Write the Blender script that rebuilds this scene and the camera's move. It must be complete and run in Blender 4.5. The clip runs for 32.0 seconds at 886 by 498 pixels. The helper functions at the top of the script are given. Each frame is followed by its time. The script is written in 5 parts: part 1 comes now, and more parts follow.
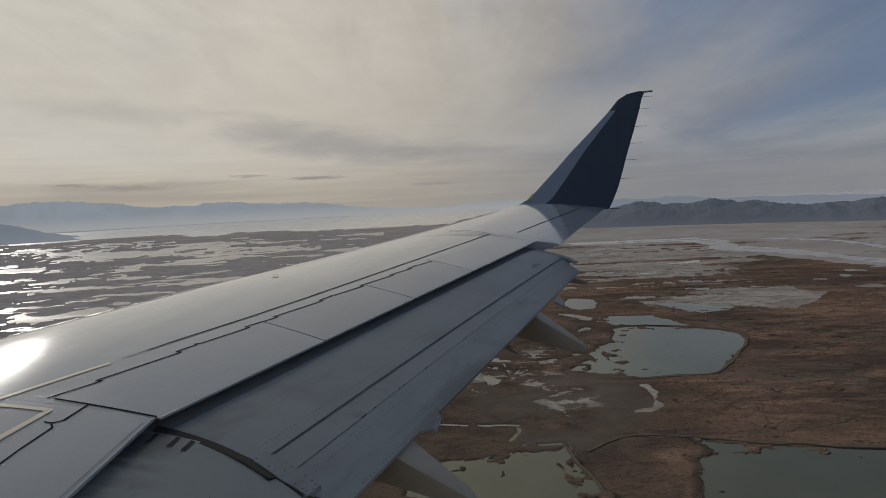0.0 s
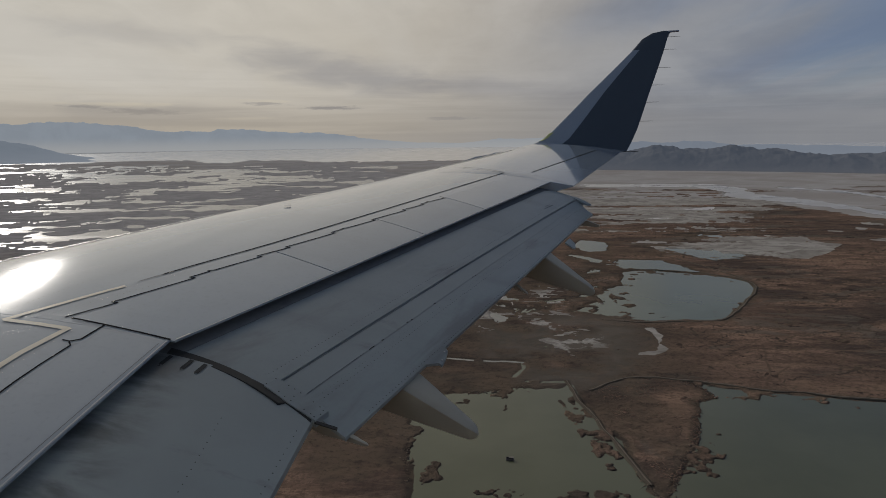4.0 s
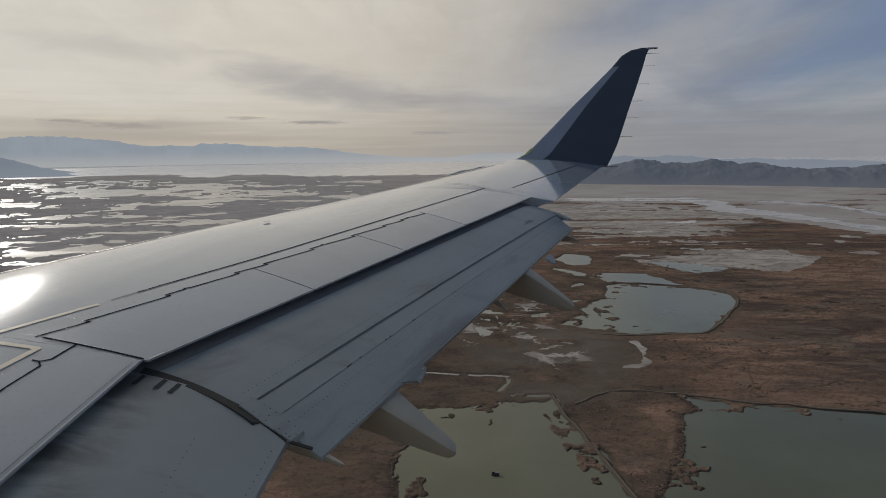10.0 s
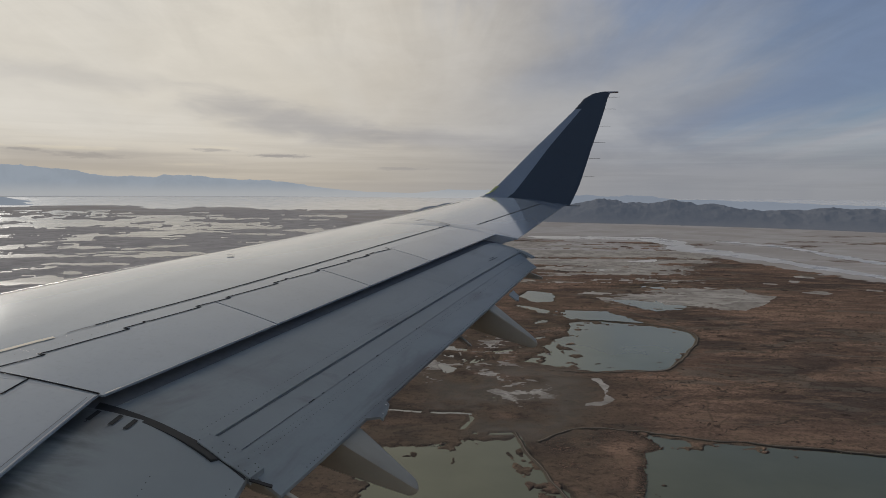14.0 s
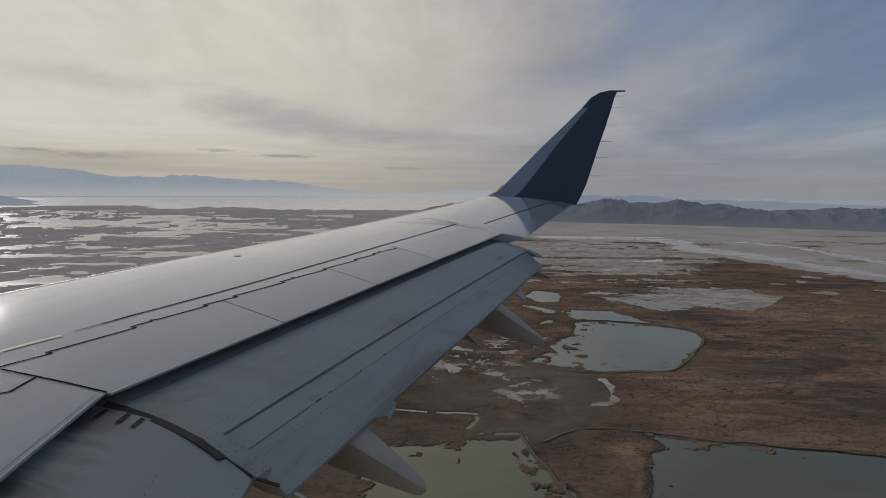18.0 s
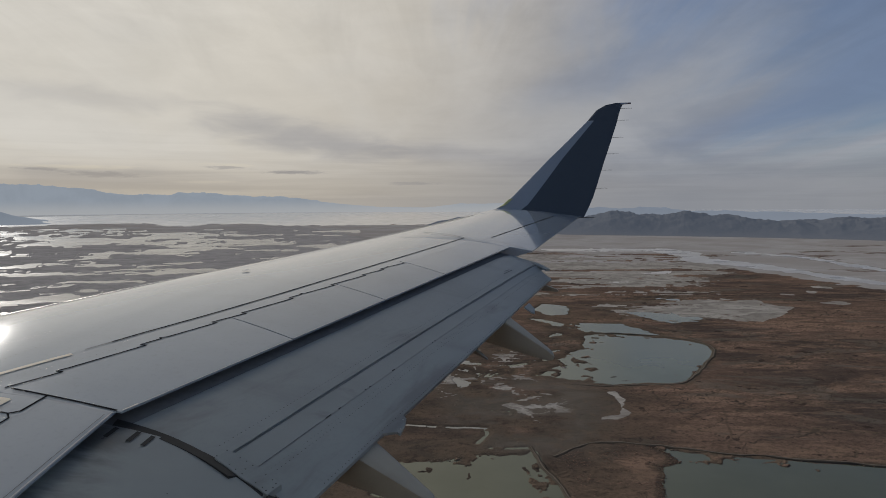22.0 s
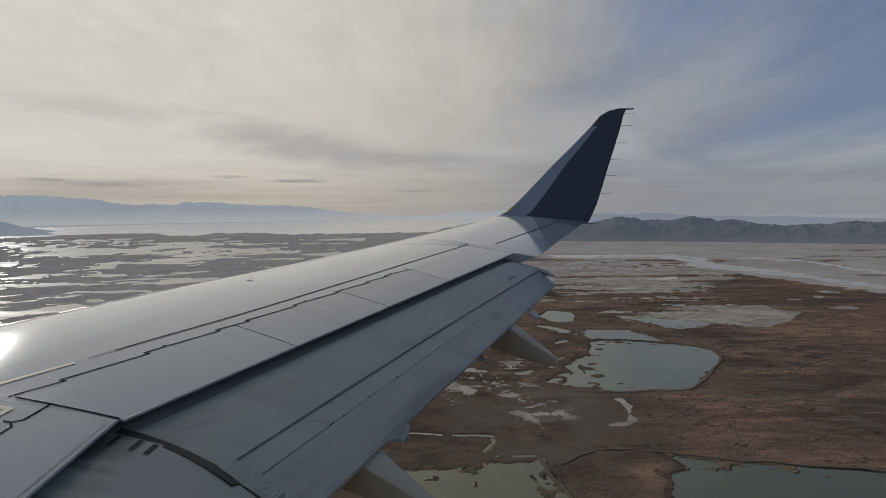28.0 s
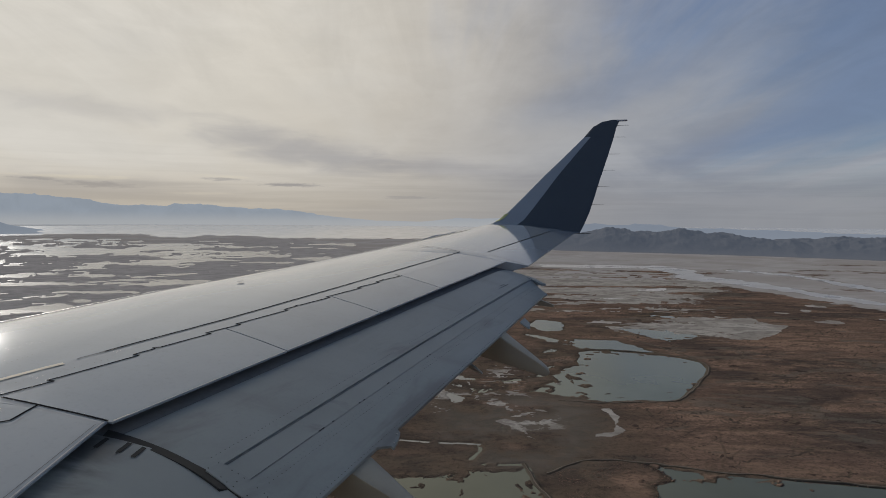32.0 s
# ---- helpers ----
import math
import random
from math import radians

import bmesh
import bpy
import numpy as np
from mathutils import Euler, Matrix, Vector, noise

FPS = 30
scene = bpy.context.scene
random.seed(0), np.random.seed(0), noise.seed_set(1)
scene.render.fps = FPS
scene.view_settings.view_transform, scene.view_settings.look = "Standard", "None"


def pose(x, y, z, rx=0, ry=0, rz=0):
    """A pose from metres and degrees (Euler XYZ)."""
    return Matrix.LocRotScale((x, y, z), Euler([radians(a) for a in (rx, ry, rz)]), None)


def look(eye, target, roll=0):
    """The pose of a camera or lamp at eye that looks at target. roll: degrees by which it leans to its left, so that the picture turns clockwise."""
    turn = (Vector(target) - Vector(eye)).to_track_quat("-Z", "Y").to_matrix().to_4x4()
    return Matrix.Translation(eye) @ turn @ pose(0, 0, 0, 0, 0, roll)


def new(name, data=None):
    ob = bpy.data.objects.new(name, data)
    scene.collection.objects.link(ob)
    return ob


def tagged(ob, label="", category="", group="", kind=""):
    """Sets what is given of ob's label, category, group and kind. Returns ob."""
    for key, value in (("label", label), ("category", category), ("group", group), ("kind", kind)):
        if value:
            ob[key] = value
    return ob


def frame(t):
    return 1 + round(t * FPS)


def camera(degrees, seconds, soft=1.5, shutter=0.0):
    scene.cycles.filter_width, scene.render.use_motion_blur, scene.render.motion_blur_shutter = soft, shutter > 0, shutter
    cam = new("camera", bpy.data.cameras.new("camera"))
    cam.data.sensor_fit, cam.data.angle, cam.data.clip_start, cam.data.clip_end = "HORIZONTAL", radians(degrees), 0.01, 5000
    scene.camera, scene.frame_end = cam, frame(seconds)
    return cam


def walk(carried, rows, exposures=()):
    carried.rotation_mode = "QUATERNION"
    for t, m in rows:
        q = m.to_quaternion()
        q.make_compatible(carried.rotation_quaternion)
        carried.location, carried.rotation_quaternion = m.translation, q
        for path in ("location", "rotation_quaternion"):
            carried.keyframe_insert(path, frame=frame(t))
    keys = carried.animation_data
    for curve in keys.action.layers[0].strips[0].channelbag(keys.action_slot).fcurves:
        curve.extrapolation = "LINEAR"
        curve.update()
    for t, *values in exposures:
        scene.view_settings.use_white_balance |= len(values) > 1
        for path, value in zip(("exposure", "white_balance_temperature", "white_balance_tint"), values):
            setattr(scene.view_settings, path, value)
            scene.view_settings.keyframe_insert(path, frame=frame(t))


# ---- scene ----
cam = camera(66.3, 32.0, soft=0.9)
# ---- camera and walk: t, x, y, z, turn about x, y, z ----
PATH = [
    (0, -0.016, 0.012, 99.984, 85.54, 2.75, 1.84),
    (0.5, -0.011, 0.024, 99.977, 84.47, 3.00, 2.69),
    (1, -0.016, 0.034, 99.974, 82.82, 3.28, 4.11),
    (1.5, -0.018, 0.031, 99.971, 81.93, 3.71, 5.13),
    (2, -0.007, 0.021, 99.973, 82.02, 3.79, 5.31),
    (2.5, -0.007, -0.001, 99.987, 83.22, 2.78, 4.81),
    (3, -0.012, -0.002, 99.995, 82.55, 1.60, 4.00),
    (3.5, -0.018, 0.005, 99.993, 81.28, 0.76, 3.35),
    (5.5, -0.005, 0.010, 99.985, 78.85, 0.47, 2.87),
    (6, -0.010, 0.014, 99.976, 79.47, 0.55, 2.86),
    (6.5, 0.004, 0.017, 99.976, 80.06, 0.61, 2.87),
    (7, 0.010, 0.014, 99.982, 80.55, 0.30, 2.65),
    (7.5, 0.006, 0.006, 99.991, 80.13, 0.15, 2.41),
    (8, 0.002, 0.008, 99.988, 79.53, 0.26, 2.28),
    (8.5, 0.005, 0.010, 99.994, 80.51, 0.23, 1.96),
    (9, 0.011, 0.006, 100.001, 82.28, 0.21, 1.43),
    (9.5, 0.003, -0.006, 99.994, 82.19, 0.11, 0.99),
    (10, 0.022, 0.016, 100.005, 81.37, 0.52, 1.81),
    (10.5, 0.009, 0.007, 99.997, 81.25, 0.12, 1.53),
    (11, 0.022, -0.003, 100.009, 82.39, -0.08, 1.08),
    (11.5, 0.018, -0.006, 100.010, 83.88, -0.28, 0.34),
    (12, 0.018, -0.013, 100.014, 83.77, -0.12, -0.18),
    (12.5, 0.009, -0.016, 100.021, 82.80, -0.48, -0.45),
    (13, 0.011, -0.012, 100.011, 82.40, -0.51, -0.54),
    (13.5, 0.017, -0.015, 100.007, 83.97, -0.38, -0.77),
    (14, 0.020, -0.019, 100.011, 84.39, -0.61, -1.06),
    (14.5, 0.008, -0.009, 100.000, 84.44, -0.69, -1.20),
    (16.5, -0.003, 0.009, 99.977, 86.12, -0.43, -1.42),
    (17, 0.006, 0.009, 99.984, 85.98, -0.18, -1.32),
    (17.5, 0.002, 0.006, 99.989, 83.94, -0.26, -0.79),
    (18, 0.009, 0.001, 100.000, 84.38, -0.56, -0.59),
    (18.5, 0.002, -0.001, 99.992, 87.08, -0.72, -0.96),
    (19, 0.007, 0.004, 99.995, 86.37, -0.30, -0.83),
    (19.5, 0.004, 0.000, 100.000, 85.54, -0.28, -0.37),
    (20, 0.000, -0.000, 100.000, 85.66, 0.00, 0.00),
    (20.5, 0.006, -0.004, 100.007, 85.26, 0.17, 0.24),
    (21, 0.003, 0.005, 100.009, 85.57, -0.06, 0.33),
    (21.5, -0.001, 0.000, 100.007, 86.39, -0.18, 0.14),
    (22, 0.005, 0.001, 100.002, 85.57, 0.16, -0.03),
    (22.5, -0.001, 0.005, 99.987, 84.68, 0.29, -0.12),
    (23, -0.000, 0.006, 99.991, 85.28, 0.12, -0.15),
    (23.5, -0.000, 0.006, 99.990, 86.16, -0.04, -0.26),
    (24, 0.004, 0.003, 99.991, 86.14, 0.00, -0.23),
    (24.5, 0.005, -0.002, 100.000, 86.14, -0.30, -0.17),
    (25, 0.007, 0.006, 99.999, 86.28, -0.09, -0.01),
    (25.5, 0.004, 0.001, 100.000, 86.25, 0.07, 0.07),
    (26, 0.004, 0.011, 99.995, 86.49, 0.17, 0.03),
    (26.5, 0.011, -0.003, 99.993, 86.04, 0.26, 0.10),
    (28.5, 0.018, 0.012, 99.992, 86.23, 0.69, 0.38),
    (29, 0.018, 0.004, 99.992, 85.70, 0.53, 0.20),
    (29.5, 0.011, 0.001, 99.999, 85.69, -0.24, 0.17),
    (30, 0.007, 0.007, 99.995, 85.81, -0.19, 0.17),
    (30.5, 0.012, 0.004, 100.001, 86.19, -0.29, 0.24),
    (31, 0.018, 0.013, 100.009, 86.55, -0.39, 0.34),
    (31.5, 0.014, 0.012, 100.008, 86.38, -0.53, 0.01),
    (32, -0.000, 0.007, 99.994, 86.79, -0.59, -0.36),
]

walk(cam, [(t, pose(x, y, z, a, b, c)) for t, x, y, z, a, b, c in PATH],
     [(0, -0.17, 6480, 10), (1, -0.22, 6500, 10), (2, -0.28, 6500, 10), (3.5, -0.26, 6450, 10), (5.5, 0.08, 6450, 10), (6, 0.12, 6450, 10), (9, 0.02, 6450, 10), (13, 0.10, 6450, 10), (17, 0.03, 6350, 10), (20, -0.01, 6350, 10), (32, 0.05, 6350, 10)])

# ---- light ----
EYE = 100.0                                   # height of the cabin window over the marsh
SUN_WAY = Vector((-0.680, 0.919, 0.415)).normalized()
SUN_EL = math.asin(SUN_WAY.z)
SUN_AZ = math.atan2(SUN_WAY.x, SUN_WAY.y)

lamp = bpy.data.lights.new("sun", "SUN")
lamp.energy, lamp.angle, lamp.color = 3.2, radians(0.8), (1.0, 0.945, 0.87)
sun = new("sun", lamp)
sun.matrix_world = look((0, 0, EYE + 50), Vector((0, 0, EYE + 50)) - SUN_WAY)


class Nodes:
    """Short hand for building a node tree."""
    def __init__(self, tree):
        self.tree = tree
        tree.nodes.clear()

    def add(self, kind, ins=None, op="", data="", blend="", clamp=False):
        n = self.tree.nodes.new(kind)
        if op:
            n.operation = op
        if clamp:
            n.use_clamp = True
        if data:
            n.data_type = data
        if blend:
            n.blend_type = blend
        for k, v in (ins or {}).items():
            self.put(n, k, v)
        return n

    def put(self, n, key, v):
        s = n.inputs[key]
        if isinstance(v, bpy.types.NodeSocket):
            self.tree.links.new(v, s)
        elif isinstance(v, bpy.types.Node):
            self.tree.links.new(v.outputs[0], s)
        else:
            s.default_value = v

    def math(self, op, a, b=0.0, clamp=False):
        return self.add("ShaderNodeMath", {0: a, 1: b}, op, clamp=clamp).outputs[0]

    def mix(self, fac, a, b, blend="MIX"):
        n = self.add("ShaderNodeMix", data="RGBA", blend=blend)
        self.put(n, 0, fac), self.put(n, 6, a), self.put(n, 7, b)
        return n.outputs[2]

    def noise(self, vec, scale, detail=4.0, rough=0.55, dist=0.0):
        n = self.add("ShaderNodeTexNoise", ins={"Scale": scale, "Detail": detail, "Roughness": rough, "Distortion": dist})
        if vec is not None:
            self.put(n, "Vector", vec)
        return n.outputs[0]

    def ramp(self, fac, lo, hi, a=0.0, b=1.0):
        n = self.add("ShaderNodeMapRange")
        n.interpolation_type = "SMOOTHSTEP"
        if lo > hi:
            lo, hi, a, b = hi, lo, b, a
        for k, v in enumerate((fac, lo, hi, a, b)):
            self.put(n, k, v)
        return n.outputs[0]

    def mapped(self, vec, scale=(1, 1, 1), rot=(0, 0, 0), loc=(0, 0, 0)):
        return self.add("ShaderNodeMapping", ins={"Vector": vec, "Scale": scale, "Rotation": rot, "Location": loc}).outputs[0]


def sky():
    w = bpy.data.worlds.new("sky")
    w.use_nodes = True
    scene.world = w
    n = Nodes(w.node_tree)
    way = n.add("ShaderNodeTexCoord").outputs["Generated"]
    nishita = n.add("ShaderNodeTexSky")
    nishita.sky_type, nishita.sun_disc, nishita.sun_elevation, nishita.sun_rotation = "NISHITA", False, SUN_EL, SUN_AZ
    nishita.altitude, nishita.dust_density, nishita.ozone_density = 1500, 0.8, 1.2
    clear = n.mix(1.0, nishita.outputs[0], (0.043, 0.050, 0.062, 1), "MULTIPLY")
    xyz = n.add("ShaderNodeSeparateXYZ", {0: way})
    up = n.math("MAXIMUM", xyz.outputs[2], 0.0)
    low = n.math("ADD", up, 0.16)
    flat = n.add("ShaderNodeCombineXYZ", {0: n.math("DIVIDE", xyz.outputs[0], low), 1: n.math("DIVIDE", xyz.outputs[1], low), 2: 0.0}).outputs[0]
    # how near the sun a stretch of sky lies
    dot = n.add("ShaderNodeVectorMath", {0: way, 1: tuple(SUN_WAY)}, "DOT_PRODUCT").outputs["Value"]
    near = n.ramp(dot, 0.52, 0.98)
    glow = n.ramp(dot, 0.68, 1.0)
    # thin high sheet, drawn out in streaks; it opens away from the sun
    streak = n.noise(n.mapped(flat, (2.3, 0.42, 1), (0, 0, radians(34))), 1.0, 6, 0.57, 0.7)
    broad = n.noise(n.mapped(flat, (0.8, 0.5, 1), (0, 0, radians(20)), (3.1, 0.7, 0)), 1.0, 4, 0.5, 0.4)
    cover = n.math("ADD", n.math("MULTIPLY", streak, 0.62), n.math("MULTIPLY", broad, 0.38))
    cover = n.math("ADD", cover, n.ramp(dot, 0.30, 1.0, -0.14, 0.42))
    cover = n.math("ADD", cover, n.ramp(up, 0.26, 0.02, 0.0, 0.34))
    cover = n.ramp(cover, 0.34, 0.82, 0.22, 1.0)
    tone = n.mix(near, (0.230, 0.252, 0.298, 1), (0.486, 0.428, 0.346, 1))
    tone = n.mix(glow, tone, (0.632, 0.592, 0.520, 1))
    fluff = n.noise(n.mapped(flat, (1.0, 0.6, 1), (0, 0, radians(-15)), (1.7, 4.2, 0)), 1.2, 5, 0.52, 0.5)
    tone = n.mix(n.ramp(fluff, 0.36, 0.68, 0.0, 0.22), tone, (0.650, 0.635, 0.605, 1))
    body = n.mix(cover, clear, tone)
    # single clouds by bearing and height in degrees
    side = n.math("MULTIPLY", n.math("ARCTAN2", xyz.outputs[0], xyz.outputs[1]), 57.296)
    rise = n.math("MULTIPLY", n.math("ARCSINE", xyz.outputs[2]), 57.296)
    wisp = n.add("ShaderNodeCombineXYZ", {0: n.math("MULTIPLY", side, 0.42), 1: n.math("MULTIPLY", rise, 2.4), 2: 2.0}).outputs[0]
    ragged = n.noise(n.mapped(wisp, (1.7, 2.0, 1)), 1.0, 8, 0.68, 0.4)
    billow = n.noise(n.mapped(wisp, (0.5, 0.34, 1), (0, 0, 0), (4.1, 2.2, 0)), 1.0, 5, 0.55, 0.6)

    def cloud(at, up, wide, high, slope, edge, rough, shade, far=1.25):
        du = n.math("SUBTRACT", side, at)
        dv = n.math("SUBTRACT", n.math("SUBTRACT", rise, up), n.math("MULTIPLY", du, slope))
        du, dv = n.math("DIVIDE", du, wide), n.math("DIVIDE", dv, high)
        d = n.math("SQRT", n.math("ADD", n.math("MULTIPLY", du, du), n.math("MULTIPLY", dv, dv)))
        d = n.math("ADD", d, n.math("MULTIPLY", n.math("SUBTRACT", edge, 0.5), rough))
        return n.ramp(d, far, 0.2, 0.0, shade)

    grey, rim_light, blue = (0.285, 0.282, 0.300, 1), (0.680, 0.620, 0.500, 1), (0.168, 0.215, 0.312, 1)
    # blue openings between the ice clouds, then soft grey undersides, then the small lens clouds over the lake
    for row in ((32.5, 9.0, 7.0, 2.6, 0.36, 0.75), (14.7, 10.1, 7.5, 1.6, 0.27, 0.40), (23.7, 5.9, 5.6, 0.9, 0.32, 0.45), (36.0, 14.5, 9.0, 3.0, 0.40, 0.6)):
        body = n.mix(cloud(*row[:5], streak, 1.8, row[5], 1.7), body, blue)
    for row in ((-11.2, 4.8, 7.0, 1.3, -0.16, 0.55), (0.4, 3.6, 6.0, 0.8, -0.07, 0.48), (8.0, 2.3, 4.0, 0.6, -0.05, 0.4), (-5.7, -0.4, 15.0, 0.55, -0.03, 0.62), (22.2, 0.9, 13.0, 0.55, 0.0, 0.40), (-27.0, 1.2, 10.0, 1.0, -0.02, 0.62), (-27.0, 7.4, 6.0, 0.8, -0.05, 0.25)):
        body = n.mix(cloud(*row[:5], billow, 1.5, row[5], 1.6), body, grey)
    for row in ((-28.0, 2.25, 4.6, 0.20, 0.0, 0.7), (-19.1, 1.2, 2.6, 0.12, 0.0, 0.5), (-16.6, 0.25, 12.0, 0.22, -0.03, 0.5), (-17.3, 2.55, 2.2, 0.16, -0.03, 0.6)):
        body = n.mix(cloud(*row[:5], ragged, 2.2, row[5]), body, rim_light)
    for row in ((-12.3, 2.0, 2.9, 0.21, 0.0, 0.85), (-2.3, 1.1, 2.8, 0.18, 0.0, 0.8), (-26.8, 1.75, 3.2, 0.30, -0.03, 0.7), (-30.8, 2.1, 1.8, 0.15, 0.0, 0.7), (-17.6, 2.35, 2.0, 0.17, -0.03, 0.55)):
        body = n.mix(cloud(*row[:5], ragged, 2.6, row[5], 1.05), body, (0.205, 0.208, 0.238, 1))
    # pale haze at the rim
    rim = n.mix(near, (0.256, 0.260, 0.274, 1), (0.462, 0.405, 0.326, 1))
    body = n.mix(n.ramp(up, 0.075, 0.0, 0.0, 0.8), body, rim)
    # fine fibres of ice cloud
    fibre = n.noise(n.mapped(flat, (3.6, 0.9, 1), (0, 0, radians(38)), (2.2, 9.1, 0)), 1.0, 7, 0.62, 0.6)
    body = n.mix(n.ramp(up, 0.06, 0.28), body, n.mix(1.0, body, n.ramp(fibre, 0.30, 0.70, 0.93, 1.07), "MULTIPLY"))
    # thin layers low down, and a soft mottling above
    sheet = n.add("ShaderNodeCombineXYZ", {0: n.math("MULTIPLY", side, 0.055), 1: n.math("MULTIPLY", rise, 1.5), 2: 7.0}).outputs[0]
    layer = n.ramp(n.noise(sheet, 1.0, 6, 0.6, 0.5), 0.36, 0.64, -1.0, 1.0)
    layer = n.math("MULTIPLY", layer, n.math("MULTIPLY", n.ramp(rise, 7.0, 2.0), n.ramp(rise, -1.0, 0.2, 0.0, 0.045)))
    curd = n.add("ShaderNodeCombineXYZ", {0: n.math("MULTIPLY", side, 0.16), 1: n.math("MULTIPLY", rise, 0.5), 2: 3.0}).outputs[0]
    curd = n.math("MULTIPLY", n.ramp(n.noise(curd, 1.0, 7, 0.66, 0.6), 0.32, 0.68, -1.0, 1.0), n.ramp(rise, 1.0, 5.0, 0.0, 0.022))
    body = n.mix(1.0, body, n.math("ADD", 1.0, n.math("ADD", layer, curd)), "MULTIPLY")
    bg = n.add("ShaderNodeBackground", {0: body, 1: 1.0})
    n.add("ShaderNodeOutputWorld", {0: bg})


sky()

# ---- materials ----


def material(name):
    m = bpy.data.materials.new(name)
    m.use_nodes = True
    return m, Nodes(m.node_tree)


def surface(n, colour, rough, metal=0.0, bump=None, strength=0.1, dist=0.01, spec=0.5, coat=0.0):
    p = n.add("ShaderNodeBsdfPrincipled", ins={"Base Color": colour, "Roughness": rough, "Metallic": metal, "Specular IOR Level": spec, "Coat Weight": coat, "Coat Roughness": 0.055})
    if bump is not None:
        b = n.add("ShaderNodeBump", ins={"Strength": strength, "Distance": dist, "Height": bump})
        n.put(p, "Normal", b.outputs[0])
    n.add("ShaderNodeOutputMaterial", ins={0: p})


def paint(name, colour, rough=0.3, dirt=0.35, stain=(0.10, 0.10, 0.10, 1), metal=0.0, coat=0.0, streaks=0.3, smears=0.0):
    """Sprayed aircraft paint with soot streaks that run with the air and faint mottling."""
    m, n = material(name)
    at = n.add("ShaderNodeTexCoord").outputs["Object"]
    mottle = n.noise(at, 2.2, 5, 0.6)
    fine = n.noise(at, 38.0, 3, 0.6)
    run = n.noise(n.mapped(at, (0.8, 2.6, 2.0)), 1.0, 4, 0.55, 0.5)
    own = n.math("ADD", n.math("MULTIPLY", n.add("ShaderNodeObjectInfo").outputs["Random"], 0.10), 0.95)
    col = n.mix(n.math("MULTIPLY", n.ramp(mottle, 0.35, 0.75), dirt), colour, tuple(c * 0.78 for c in colour[:3]) + (1,))
    col = n.mix(n.math("MULTIPLY", n.ramp(run, 0.52, 0.78), streaks), col, stain)
    col = n.mix(n.math("MULTIPLY", n.ramp(fine, 0.5, 0.8), 0.10), col, stain)
    if smears:                                            # long smears that lie along the span
        turned = n.mapped(at, (1, 1, 1), (0, 0, radians(24)))
        smear = n.noise(n.mapped(turned, (3.4, 0.55, 1.0), (0, 0, 0), (2.6, 1.1, 0)), 1.0, 5, 0.58, 0.4)
        col = n.mix(n.ramp(smear, 0.50, 0.68, 0.0, smears), col, stain)
        col = n.mix(n.ramp(smear, 0.42, 0.30, 0.0, smears * 0.5), col, tuple(min(1.0, c * 1.3) for c in colour[:3]) + (1,))
    col = n.mix(1.0, col, own, "MULTIPLY")
    surface(n, col, n.math("ADD", n.math("MULTIPLY", mottle, 0.08), rough - 0.04), metal, fine, 0.03, 0.002, 0.42, coat)
    return m


def plain(name, colour, rough=0.5, metal=0.0):
    m, n = material(name)
    at = n.add("ShaderNodeTexCoord").outputs["Object"]
    col = n.mix(n.ramp(n.noise(at, 14.0, 4), 0.3, 0.8), colour, tuple(c * 0.72 for c in colour[:3]) + (1,))
    surface(n, col, rough, metal)
    return m


def dull(name, colour):
    """Matt sealant and shadow gaps, with no gloss."""
    m, n = material(name)
    at = n.add("ShaderNodeTexCoord").outputs["Object"]
    col = n.mix(n.ramp(n.noise(at, 20.0, 3), 0.3, 0.8), colour, tuple(c * 0.85 for c in colour[:3]) + (1,))
    n.add("ShaderNodeOutputMaterial", {0: n.add("ShaderNodeBsdfDiffuse", {0: col})})
    return m


WING = paint("wing_grey_paint", (0.298, 0.350, 0.400, 1), 0.092, 0.25, coat=0.9, streaks=0.06)
SPOILER = paint("spoiler_grey_paint", (0.280, 0.336, 0.390, 1), 0.17, 0.3, coat=0.7, streaks=0.07)
FLAP = paint("flap_grey_paint", (0.286, 0.334, 0.346, 1), 0.32, 0.45, (0.10, 0.10, 0.105, 1), streaks=0.22, smears=0.5)
def sooty():
    """Flap paint with soot blown back from its front edge."""
    m, n = material("sooty_flap_paint")
    at = n.add("ShaderNodeTexCoord").outputs["Object"]
    mottle = n.noise(at, 2.2, 5, 0.6)
    run = n.noise(n.mapped(at, (1.6, 4.2, 2.0)), 1.0, 5, 0.62, 0.35)
    front = n.ramp(n.add("ShaderNodeSeparateXYZ", {0: at}).outputs[0], -1.30, -1.60, 0.0, 0.8)
    col = n.mix(n.ramp(mottle, 0.35, 0.75, 0.0, 0.4), (0.282, 0.328, 0.338, 1), (0.222, 0.260, 0.268, 1))
    col = n.mix(n.math("MULTIPLY", n.ramp(run, 0.36, 0.62), front), col, (0.045, 0.045, 0.048, 1))
    col = n.mix(n.ramp(run, 0.60, 0.78, 0.0, 0.5), col, (0.10, 0.10, 0.105, 1))
    surface(n, col, 0.36)
    return m


